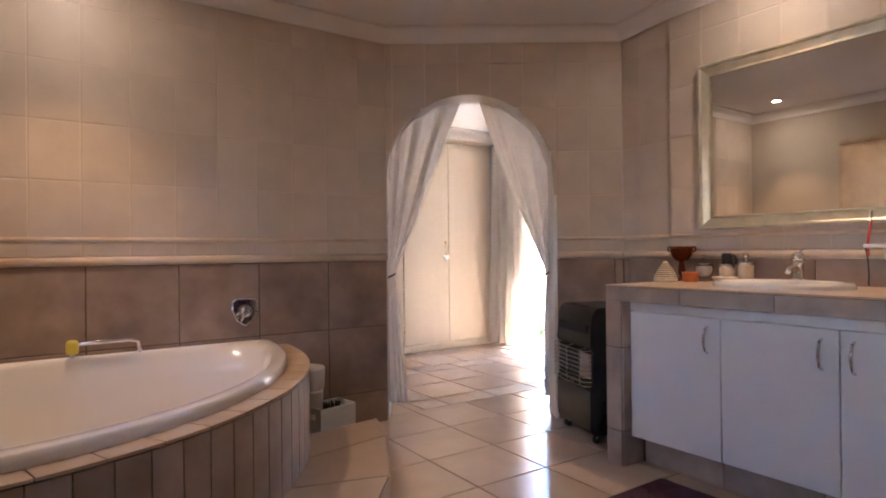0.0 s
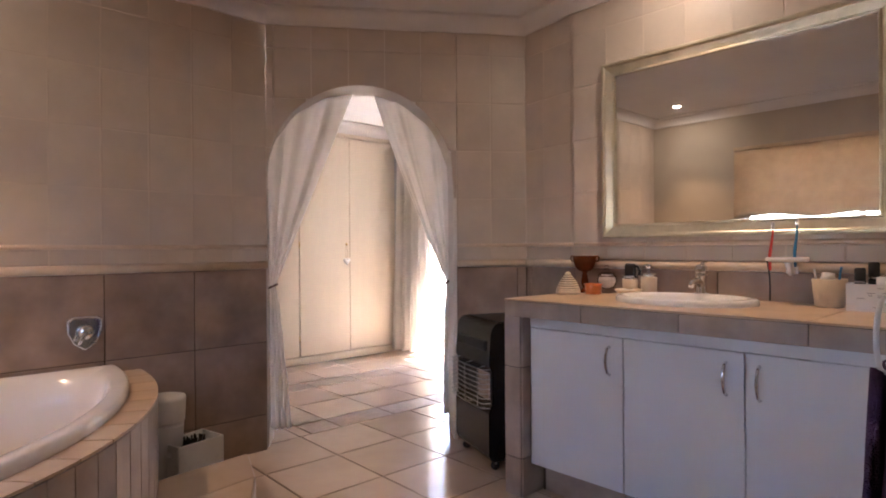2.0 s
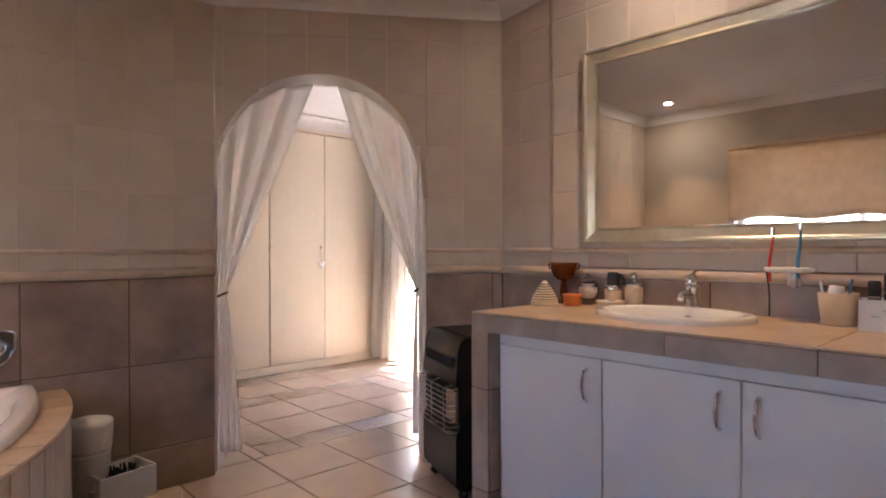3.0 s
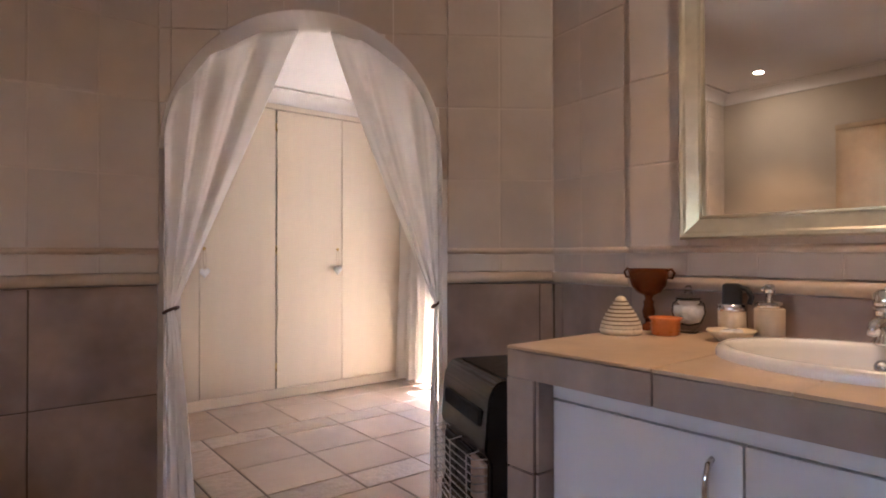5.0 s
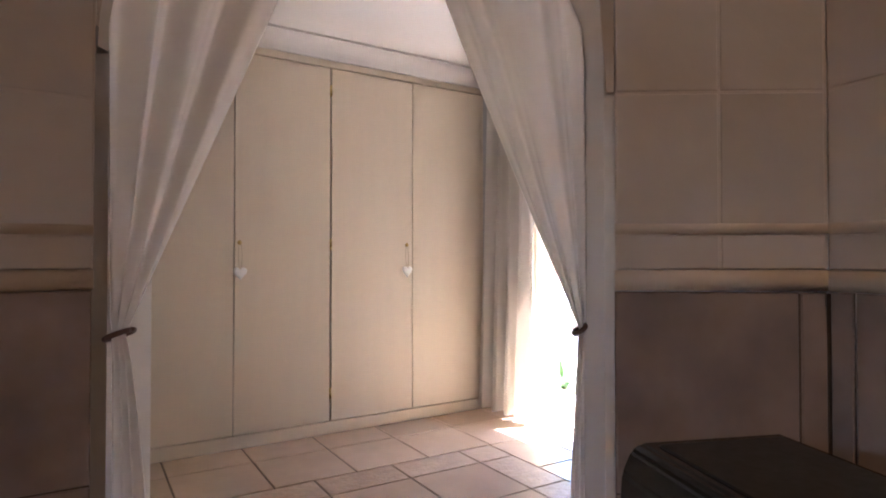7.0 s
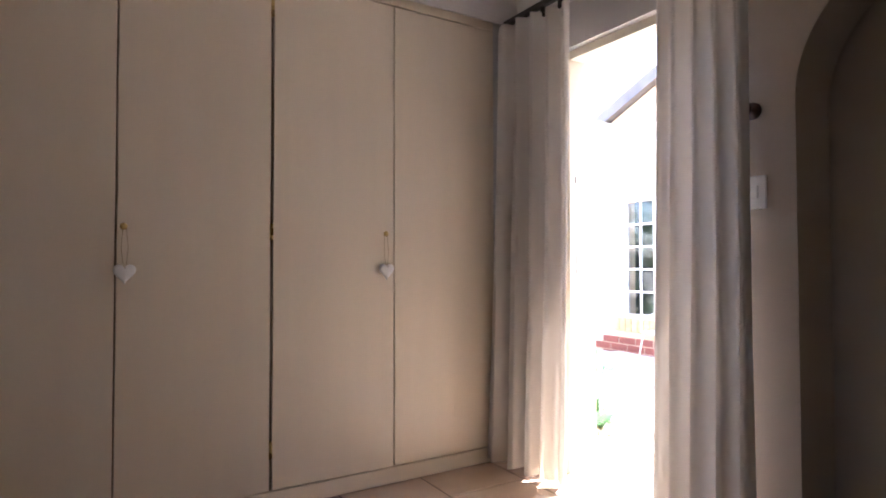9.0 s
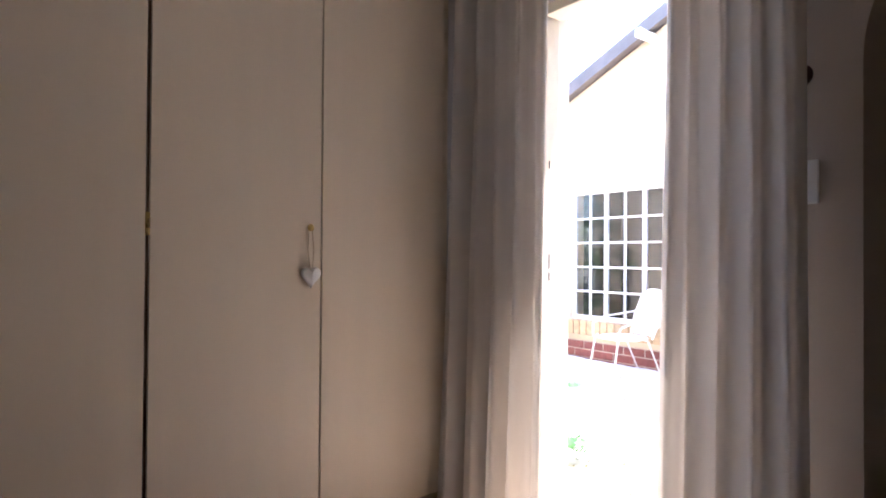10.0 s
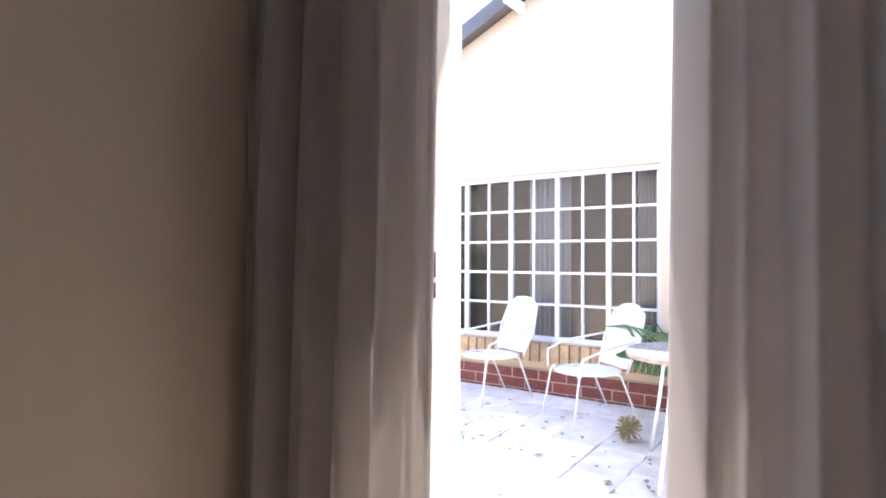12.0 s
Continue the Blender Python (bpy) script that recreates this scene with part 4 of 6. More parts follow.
part("handle", tube(bmesh.new(), [(0.0, 0, 0.118), (0.03, 0, 0.135), (0.055, 0, 0.138)], [0.009, 0.007, 0.005], 8), CHROME, tap, smooth=True)

# mirror
MY0, MY1, MZ0, MZ1, FW = 0.677, 1.895, 1.158, 2.036, 0.068
mirror = empty("framed_mirror", "large wall mirror in a wide champagne-silver moulded frame", "mirror", (MIRROR_X, 0, 0))
part("glass", boxed(-0.012, -0.004, MY0 + FW - 0.008, MY1 - FW + 0.008, MZ0 + FW - 0.008, MZ1 - FW + 0.008, bevel=0), mirror_glass, mirror)


def moulding(name, a, b, inward, m):
    """A mitred frame length from a to b in the wall plane (y, z); inward: towards the glass."""
    prof = [(0, 0.001), (0, 0.03), (0.006, 0.037), (0.016, 0.036), (0.022, 0.031), (0.05, 0.022), (0.058, 0.02), (0.062, 0.024), (0.068, 0.024), (FW, 0.014), (FW, 0.001)]
    d = (b - a).normalized()
    bm = bmesh.new()
    r0 = [bm.verts.new((-h, *(a + inward * k + d * k))) for k, h in prof]
    r1 = [bm.verts.new((-h, *(b + inward * k - d * k))) for k, h in prof]
    n = len(prof)
    for i in range(n):
        bm.faces.new((r0[i], r0[(i + 1) % n], r1[(i + 1) % n], r1[i]))
    bm.faces.new(r0)
    bm.faces.new(r1[::-1])
    part(name, bm, m, mirror)


c = [V2((MY0, MZ0)), V2((MY1, MZ0)), V2((MY1, MZ1)), V2((MY0, MZ1))]
for i, inw in enumerate((V2((0, 1)), V2((-1, 0)), V2((0, -1)), V2((1, 0)))):
    moulding("frame_rail", c[i], c[(i + 1) % 4], inw, FRAME_SILVER)

# ---- things on the vanity ----
Z = TOPZ + 0.0005
shell = empty("banded_shell", "conical sea shell with brown and cream bands", "shell", (2.625, 1.965, Z))
for k in range(8):
    f = k / 8
    r = 0.06 * (1 - 0.78 * f ** 1.5)
    part("whorl", lathe(bmesh.new(), [(r * 0.92, 0.012 + f * 0.085 - 0.012), (r * 1.02, 0.012 + f * 0.085 - 0.003), (r * 0.99, 0.012 + f * 0.085 + 0.004), (r * 0.86, 0.012 + f * 0.085 + 0.006)], 22), SHELL_PALE, shell, smooth=True)
    part("band", lathe(bmesh.new(), [(r * 0.87, 0.012 + f * 0.085 + 0.0045), (r * 0.99, 0.012 + f * 0.085 + 0.006), (r * 0.93, 0.012 + f * 0.085 + 0.009)], 22), SHELL_DARK, shell, "brown shell band", smooth=True)
part("tip", lathe(bmesh.new(), [(0.018, 0.09), (0.015, 0.102), (0.007, 0.109), (0.0, 0.11)], 16), SHELL_PALE, shell, smooth=True)

goblet = empty("amber_goblet", "amber glass goblet with two curled handles", "goblet", (2.775, 1.968, Z))
goblet.scale = (0.88, 0.88, 0.93)
part("foot", lathe(bmesh.new(), [(0.04, 0), (0.042, 0.004), (0.03, 0.012), (0.014, 0.02), (0.012, 0.028)], 24), DARK_AMBER, goblet, smooth=True)
part("stem", lathe(bmesh.new(), [(0.011, 0.028), (0.018, 0.04), (0.022, 0.06), (0.016, 0.082), (0.019, 0.09), (0.012, 0.1), (0.016, 0.112)], 20), DARK_AMBER, goblet, smooth=True)
part("bowl", lathe(bmesh.new(), [(0.018, 0.112), (0.04, 0.122), (0.058, 0.145), (0.066, 0.175), (0.07, 0.2), (0.067, 0.2), (0.062, 0.176), (0.054, 0.148), (0.036, 0.128), (0.01, 0.12)], 28), AMBER, goblet, smooth=True)
for s in (-1, 1):
    part("handle", tube(bmesh.new(), [(0, s * 0.067, 0.195), (0, s * 0.086, 0.199), (0, s * 0.097, 0.187), (0, s * 0.089, 0.17), (0, s * 0.072, 0.172)], 0.0042, 8), AMBER, goblet, "curled amber glass handle", smooth=True)

bowl = empty("orange_pot", "small ribbed orange clay pot", "pot", (2.698, 1.868, Z))
part("pot_body", lathe(bmesh.new(), [(0.034, 0), (0.04, 0.004), (0.036, 0.009), (0.041, 0.013), (0.036, 0.018), (0.041, 0.023), (0.037, 0.028), (0.042, 0.033), (0.038, 0.038), (0.046, 0.05), (0.042, 0.051), (0.036, 0.04), (0.01, 0.036)], 26), ORANGE, bowl, smooth=True)

jar = empty("glass_jar", "round lidded clear glass jar of cotton wool", "jar", (2.793, 1.85, Z))
part("jar_body", lathe(bmesh.new(), [(0.024, 0), (0.028, 0.004), (0.02, 0.012), (0.036, 0.03), (0.047, 0.06), (0.044, 0.085), (0.034, 0.095), (0.032, 0.094), (0.041, 0.083), (0.044, 0.06), (0.034, 0.032), (0.004, 0.02)], 26), GLASS_THIN, jar, smooth=True)
part("cotton", lathe(bmesh.new(), [(0.01, 0.024), (0.032, 0.033), (0.0425, 0.058), (0.04, 0.078), (0.02, 0.08), (0, 0.082)], 20), COTTON, jar, "white cotton wool balls", smooth=True)
part("lid", lathe(bmesh.new(), [(0.036, 0.096), (0.034, 0.102), (0.016, 0.115), (0.007, 0.12), (0.011, 0.128), (0.006, 0.138), (0, 0.139)], 22), GLASS_THIN, jar, smooth=True)

tumbler = empty("stoneware_tumbler", "beige stoneware tumbler holding a black brush", "tumbler", (2.797, 1.725, Z))
part("cup", lathe(bmesh.new(), [(0.034, 0), (0.036, 0.003), (0.037, 0.088), (0.034, 0.088), (0.033, 0.01), (0.004, 0.008)], 26), STONEWARE, tumbler, smooth=True)
part("metal_collar", lathe(bmesh.new(), [(0.0375, 0.074), (0.0378, 0.075), (0.0378, 0.092), (0.0345, 0.092), (0.0345, 0.089)], 26), CHROME, tumbler, "chrome collar", smooth=True)
brush = empty("black_hairbrush", "black handled brush standing in the tumbler", "brush", (2.797, 1.725, Z + 0.009))
part("head", boxed(-0.014, 0.014, -0.026, 0.026, 0.0, 0.14, bevel=0.01), BLACK_MATT, brush)
part("grip", tube(bmesh.new(), [(0, -0.02, 0.13), (0, -0.04, 0.125), (0, -0.052, 0.105), (0, -0.046, 0.085)], 0.007, 8), BLACK_MATT, brush, smooth=True)

dispenser = empty("soap_dispenser", "beige stoneware soap dispenser with a chrome pump", "soap dispenser", (2.797, 1.628, Z))
part("bottle", lathe(bmesh.new(), [(0.034, 0), (0.036, 0.003), (0.037, 0.083), (0.035, 0.086), (0.01, 0.087)], 26), STONEWARE, dispenser, smooth=True)
part("collar", lathe(bmesh.new(), [(0.034, 0.087), (0.035, 0.098), (0.03, 0.103), (0.012, 0.106)], 24), CHROME, dispenser, smooth=True)
part("pump", lathe(bmesh.new(), [(0.009, 0.106), (0.009, 0.125), (0.014, 0.127), (0.014, 0.145), (0.008, 0.15), (0, 0.15)], 16), CHROME, dispenser, smooth=True)
part("nozzle", tube(bmesh.new(), [(0, 0, 0.14), (-0.03, 0, 0.142), (-0.045, 0, 0.136)], [0.006, 0.005, 0.004], 8), CHROME, dispenser, smooth=True)

dish = empty("soap_dish", "shallow cream oval soap dish", "soap dish", (2.715, 1.69, Z))
part("dish", lathe(bmesh.new(), [(0.032, 0), (0.034, 0.004), (0.05, 0.016), (0.062, 0.028), (0.06, 0.031), (0.048, 0.022), (0.01, 0.014)], 28), SOAP_GOLD, dish, smooth=True)
part("soap", boxed(-0.03, 0.03, -0.02, 0.02, 0.016, 0.031, bevel=0.006), CERAMIC, dish, "worn white bar of soap")

# toothbrush rack on the wall
rack = empty("toothbrush_holder", "white plastic toothbrush shelf fixed to the wall", "toothbrush holder", (MIRROR_X, 1.035, 1.05))
part("shelf", lathe(bmesh.new(), [(0.055, 0), (0.062, 0.004), (0.062, 0.016), (0.056, 0.018), (0.052, 0.01), (0.004, 0.009)], 28, pose(-0.075, 0, 0), squash=1.25), WHITE_PLASTIC, rack, smooth=True)
part("bracket", tube(bmesh.new(), [(-0.06, 0, 0.0), (-0.04, 0, -0.03), (-0.02, 0.0, -0.05)], [0.016, 0.014, 0.012], 10), WHITE_PLASTIC, rack, smooth=True)
part("wall_plate", boxed(-0.022, -0.002, -0.022, 0.022, -0.05, -0.02, bevel=0.004), WHITE_PLASTIC, rack)


def toothbrush(x, y, z, material, label, lean=0.0):
    ob = empty("toothbrush", label, "toothbrush", (x, y, z))
    part("shaft", tube(bmesh.new(), [(0, 0, -0.06), (0, 0.002, 0.0), (0, -0.002 + lean * 0.3, 0.05), (0, lean, 0.105)], [0.005, 0.006, 0.0055, 0.0035], 8), material, ob, smooth=True)
    part("bristle_head", boxed(-0.012, 0.004, lean - 0.005, lean + 0.006, 0.103, 0.132, bevel=0.002), STEEL_WIRE, ob, "grey bristle head")
    return ob


toothbrush(2.775, 1.095, 1.075, RED, "red and white toothbrush standing in the holder", -0.012)
toothbrush(2.775, 1.005, 1.09, BLUE, "blue toothbrush standing in the holder", -0.008)
cable = empty("charger_cable", "thin dark cable hanging from the toothbrush holder", "cable", (2.815, 1.11, Z))
part("cable", tube(bmesh.new(), [(0.0, 0, 0.005), (0.01, 0.002, 0.06), (0.006, 0.004, 0.12), (-0.01, 0.006, 0.17)], 0.003, 6), BLACK_MATT, cable, smooth=True)

mug = empty("plastic_beaker", "beige plastic beaker with brushes and a tube", "beaker", (2.755, 0.885, Z))
part("beaker", lathe(bmesh.new(), [(0.044, 0), (0.048, 0.004), (0.058, 0.105), (0.055, 0.105), (0.045, 0.01), (0.004, 0.008)], 28), STONEWARE, mug, smooth=True)
part("white_tube", lathe(bmesh.new(), [(0.02, 0.02), (0.024, 0.11), (0.02, 0.128), (0, 0.13)], 16, pose(-0.005, 0.015, 0, 6, 0, 0)), WHITE_PLASTIC, mug, "white tube cap", smooth=True)
part("stick", tube(bmesh.new(), [(0.01, -0.02, 0.02), (0.0, -0.035, 0.13), (-0.004, -0.04, 0.15)], 0.004, 6), BLUE, mug)
part("stick", tube(bmesh.new(), [(0.0, 0.03, 0.02), (0.0, 0.05, 0.14)], 0.004, 6), WHITE_PLASTIC, mug)

carton = empty("printed_box", "white card box printed with grey sketches", "box", (2.70, 0.745, Z), turn=8)
for nm, a in (("panel", (-0.055, -0.052, -0.07, 0.07)), ("panel", (0.052, 0.055, -0.07, 0.07)), ("panel", (-0.052, 0.052, -0.07, -0.067)), ("panel", (-0.052, 0.052, 0.067, 0.07))):
    part(nm, boxed(*a, 0.0, 0.095, bevel=0.001), CARTON, carton)
rnd = random.Random(3)
for k in range(9):
    y0, z0 = rnd.uniform(-0.06, 0.03), rnd.uniform(0.012, 0.08)
    part("print", boxed(-0.0556, -0.0552, y0, y0 + rnd.uniform(0.01, 0.03), z0, z0 + 0.002, bevel=0), INK, carton)
for dx, dy, h, mt, lb in ((-0.015, 0.03, 0.15, BLACK_MATT, "black cosmetic bottle in the card box"), (0.015, -0.005, 0.17, BLACK_MATT, "tall black cosmetic bottle in the card box"), (-0.02, -0.035, 0.12, WHITE_PLASTIC, "white capped bottle in the card box")):
    btl = empty("cosmetic_bottle", lb, "bottle", (2.70 + dx, 0.745 + dy, Z))
    part("bottle", lathe(bmesh.new(), [(0.015, 0), (0.017, 0.003), (0.017, h * 0.62), (0.0165, h * 0.66)], 18), mt, btl, smooth=True)
    part("cap", lathe(bmesh.new(), [(0.0168, h * 0.67), (0.0168, h * 0.98), (0.013, h), (0, h)], 18), mt, btl, smooth=True)
    part("ring", lathe(bmesh.new(), [(0.0172, h * 0.655), (0.0172, h * 0.69), (0.01, h * 0.69)], 18), CHROME, btl, smooth=True)

# towel on its ring
ring = empty("towel_ring", "white plastic towel ring on the partition", "towel ring", (1.58, 0.45, 1.0))
part("mount", lathe(bmesh.new(), [(0.028, 0.001), (0.028, 0.008), (0.016, 0.014), (0.014, 0.05)], 20, pose(0, 0, 0, -90, 0, 0)), WHITE_PLASTIC, ring, smooth=True)
part("hoop", tube(bmesh.new(), [(0.07 * math.sin(2 * math.pi * k / 28), 0.055, -0.06 + 0.07 * math.cos(2 * math.pi * k / 28)) for k in range(29)], 0.005, 10), WHITE_PLASTIC, ring, smooth=True)
towel = empty("purple_towel", "dark purple towel hanging through the towel ring", "towel", (1.58, 0.505, 0.875))
grid = []
for i in range(21):
    f = i / 20
    wdt = 0.05 + 0.065 * min(1, f * 2.2)
    grid.append([((-0.5 + u / 24) * 2 * wdt, 0.012 * math.sin(u * 1.6 + f * 2) * (0.4 + f) + 0.01, -0.62 * f + 0.01 * math.cos(u * 0.5)) for u in range(25)])
part("front_fall", sheet(bmesh.new(), grid, 0.012), PURPLE, towel, smooth=True)
grid2 = [[(x * 0.9, y - 0.03, z * 0.8) for x, y, z in r] for r in grid]
part("back_fall", sheet(bmesh.new(), grid2, 0.01), PURPLE, towel, smooth=True)

rug = empty("bath_mat", "dark purple shaggy bath mat before the vanity", "bath mat")
bm = bmesh.new()
grid = []
rnd = random.Random(8)
for i in range(29):
    grid.append([(1.63 + 0.615 * i / 28, 0.95 + 0.79 * j / 34, 0.012 + rnd.uniform(0, 0.006) if 0 < i < 28 and 0 < j < 34 else 0.004) for j in range(35)])
sheet(bm, grid)
part("shag", bm, PURPLE, rug)
part("backing", boxed(1.632, 2.243, 0.952, 1.738, 0.0005, 0.0035, bevel=0.001), DARK_CLOTH, rug)

# ---- gas heater ----
HA = math.degrees(math.atan2(2.25 - 2.66, 2.37 - 2.53))
heater = empty("gas_heater", "black cabinet gas heater with a wire guard, on castors", "heater", (2.407, 2.425, 0), turn=HA)
HWD, HD, HH = 0.215, 0.36, 0.738
# local x runs along the front, local y goes back into the corner
bm = bmesh.new()
sidep = [(0.02, 0.05), (0.0, 0.08), (0.0, 0.30), (0.018, 0.335), (0.018, 0.5), (0.0, 0.53), (0.012, HH - 0.05), (0.03, HH - 0.012), (0.05, HH), (HD - 0.02, HH), (HD, HH - 0.02), (HD, 0.05)]
a = [bm.verts.new((-HWD, y, z)) for y, z in sidep]
b = [bm.verts.new((HWD, y, z)) for y, z in sidep]
bm.faces.new(a)
bm.faces.new(b[::-1])
for i in range(len(sidep)):
    j = (i + 1) % len(sidep)
    bm.faces.new((a[i], b[i], b[j], a[j]))
bmesh.ops.recalc_face_normals(bm, faces=bm.faces)
bmesh.ops.bevel(bm, geom=[e for e in bm.edges], offset=0.006, segments=2, affect="EDGES")
part("cabinet_shell", bm, BLACK, heater)
part("top_tray", boxed(-HWD + 0.03, HWD - 0.03, 0.07, HD - 0.04, HH - 0.002, HH + 0.004, bevel=0.002), BLACK_MATT, heater)
part("control_slot", boxed(-HWD + 0.05, HWD - 0.05, -0.002, 0.02, 0.595, 0.645, bevel=0.006), BLACK_MATT, heater)
for k in range(3):
    x = -HWD + 0.085 + k * 0.13
    part("heat_panel", boxed(x - 0.058, x + 0.058, 0.006, 0.02, 0.355, 0.49, bevel=0.004), CLAY_PANEL if k == (2) else BLACK_MATT, heater, "ceramic burner plaque" if k == 2 else "")
for k in range(9):
    z = 0.318 + k * 0.024
    part("guard_wire", tube(bmesh.new(), [(-HWD + 0.012, 0.012, z), (-HWD + 0.02, -0.03, z), (0, -0.042, z), (HWD - 0.02, -0.03, z), (HWD - 0.012, 0.012, z)], 0.0022, 6), STEEL_WIRE, heater)
for x in (-HWD + 0.06, 0.0, HWD - 0.06):
    part("guard_upright", tube(bmesh.new(), [(x, 0.01, 0.31), (x, -0.036, 0.316), (x, -0.038, 0.512), (x, 0.004, 0.52)], 0.0022, 6), STEEL_WIRE, heater)
for x in (-HWD + 0.04, HWD - 0.04):
    for y in (0.05, HD - 0.05):
        cs = part("castor", lathe(bmesh.new(), [(0.018, -0.01), (0.022, -0.008), (0.022, 0.008), (0.018, 0.01)], 16, pose(x, y, 0.0225, 0, 90, 0)), BLACK_MATT, heater, smooth=True)
        part("fork", boxed(x - 0.014, x + 0.014, y - 0.006, y + 0.006, 0.03, 0.052, bevel=0.002), STEEL_WIRE, cs)

# ---- bathroom window with blind, and lights ----
window_1 = empty("window_1", "white-framed bathroom window behind a fabric blind", "window", kind="structure")
for nm, a in (("window_frame", (WIN0, WIN0 + 0.05, WZ0, WZ1)), ("window_frame", (WIN1 - 0.05, WIN1, WZ0, WZ1)), ("window_frame", (WIN0 + 0.05, WIN1 - 0.05, WZ0, WZ0 + 0.05)), ("window_frame", (WIN0 + 0.05, WIN1 - 0.05, WZ1 - 0.05, WZ1)), ("window_frame", (1.475, 1.525, WZ0 + 0.05, WZ1 - 0.05))):
    part(nm, boxed(LEFT_X - 0.17, LEFT_X - 0.12, *a, bevel=0.004), WHITE_PAINT, window_1)
for y0, y1 in ((WIN0 + 0.052, 1.473), (1.527, WIN1 - 0.052)):
    pane = part("pane", boxed(LEFT_X - 0.148, LEFT_X - 0.143, y0, y1, WZ0 + 0.052, WZ1 - 0.052, bevel=0), GLASS, window_1)
    pane.visible_shadow = False
part("window_sill", boxed(LEFT_X - 0.12, LEFT_X + 0.03, WIN0 - 0.02, WIN1 + 0.02, WZ0 - 0.03, WZ0 - 0.001, bevel=0.006), WHITE_PAINT, window_1)
blind = empty("roman_blind", "patterned cream fabric blind, drawn almost down", "blind", (LEFT_X, 0, 0))
grid = []
for i in range(13):
    f = i / 12
    row = []
    for j in range(41):
        u = j / 40
        sag = 0.05 * (math.sin(u * math.pi * 3) ** 2) + 0.03 * u
        row.append((0.02 + 0.012 * math.sin(f * 9) * f, WIN0 - 0.1 + (WIN1 + 0.04 - WIN0 + 0.1) * u, 2.02 - (0.66 - sag * 0.6) * f))
    grid.append(row)
part("fabric", sheet(bmesh.new(), grid, 0.003), BLIND, blind, smooth=True)
part("head_rail", boxed(0.002, 0.035, WIN0 - 0.1, WIN1 + 0.04, 2.02, 2.055, bevel=0.004), BLIND, blind)


def downlight(x, y, z):
    ob = empty("downlight", "recessed white ceiling downlight, switched on", "downlight", (x, y, z), group="ceiling downlights")
    part("trim_ring", lathe(bmesh.new(), [(0.034, -0.001), (0.048, -0.004), (0.05, -0.001), (0.05, 0.0), (0.034, 0.0)], 28), WHITE_PAINT, ob, smooth=True)
    part("lamp", lathe(bmesh.new(), [(0.0, -0.0035), (0.02, -0.003), (0.03, -0.001), (0.03, -0.0005)], 24), LAMP_ON, ob, "glowing lamp face", smooth=True)


downlight(0.02, 2.85, CEIL)
downlight(2.52, 1.45, CEIL)

# ---- garden side ----
HX = 7.26
ground = tagged(new("ground", mesh_of(prism(bmesh.new(), [(-400, -400), (LEFT_X - 0.22, -400), (LEFT_X - 0.22, 400), (-400, 400)], -0.3, -0.06), "ground", EARTH)), "sandy garden ground", "ground", kind="structure")


def ground_z(x):
    """The patio rises gently from the door to the other wing."""
    return -0.02 + 0.046 * (min(max(x, 4.6), 7.3) - 4.6)


bm = bmesh.new()
rows = [[(x, y, ground_z(x) - 0.025) for y in (-400, 400)] for x in (DOOR_X + 0.225, 4.6, 7.3, 500)]
rows += [[(x, y, -0.4) for y in (-400, 400)] for x in (500, DOOR_X + 0.225)]
rings = [[bm.verts.new(p) for p in r] for r in rows]
for p, q in zip(rings, rings[1:] + rings[:1]):
    bm.faces.new((p[0], p[1], q[1], q[0]))
for k in (0, 1):
    bm.faces.new([r[k] for r in rings])
tagged(new("ground_patio", mesh_of(bm, "ground_patio", EARTH)), "sandy ground under the patio stones, with litter", "ground", kind="structure")
wall_box("wall_house_outer", DOOR_X + 0.222, DOOR_X + 0.26, 4.99, 9.0, -0.05, 2.9, HOUSE_WALL, "cream rendered outside wall of the house")
tagged(new("roof", mesh_of(prism(bmesh.new(), [(LEFT_X - 0.4, -1.2), (DOOR_X + 0.45, -1.2), (DOOR_X + 0.45, 6.3), (LEFT_X - 0.4, 6.3)], CEIL + 0.13, CEIL + 0.3), "roof", ROOF_TILE)), "flat cover over the rooms", "roof", kind="structure")

house = empty("neighbouring_wing", "cream rendered house wing with a gable and a white cottage-pane window", "house", (HX, 0, 0))
HW0, HW1, HZ0, HZ1 = 5.215, 7.17, 0.453, 1.71
EAVE_Y, EAVE_Z, SLOPE = 7.42, 2.51, 0.445


def roof_z(y):
    return EAVE_Z + (EAVE_Y - y) * SLOPE


for y0, y1, z0, zt in ((HW1, 7.62, -0.05, None), (HW0, HW1, -0.05, HZ0), (HW0, HW1, HZ1, None), (1.0, HW0, -0.05, None)):
    bm = bmesh.new()
    top0, top1 = (roof_z(y0), roof_z(y1)) if zt is None else (zt, zt)
    v = [bm.verts.new(p) for p in ((0, y0, z0), (0, y1, z0), (0, y1, top1), (0, y0, top0), (0.22, y0, z0), (0.22, y1, z0), (0.22, y1, top1), (0.22, y0, top0))]
    for f in ((0, 1, 2, 3), (5, 4, 7, 6), (0, 4, 5, 1), (2, 6, 7, 3), (1, 5, 6, 2), (0, 3, 7, 4)):
        bm.faces.new([v[k] for k in f])
    part("wall", bm, HOUSE_WALL, house)
bm = bmesh.new()
for y0, y1 in ((1.0, EAVE_Y),):
    v = [bm.verts.new(p) for x in (-0.12, 2.4) for p in ((x, y0, roof_z(y0) + 0.02), (x, y1, roof_z(y1) + 0.02), (x, y1, roof_z(y1) + 0.1), (x, y0, roof_z(y0) + 0.1))]
    for f in ((0, 1, 2, 3), (5, 4, 7, 6), (0, 4, 5, 1), (2, 6, 7, 3), (1, 5, 6, 2), (0, 3, 7, 4)):
        bm.faces.new([v[k] for k in f])
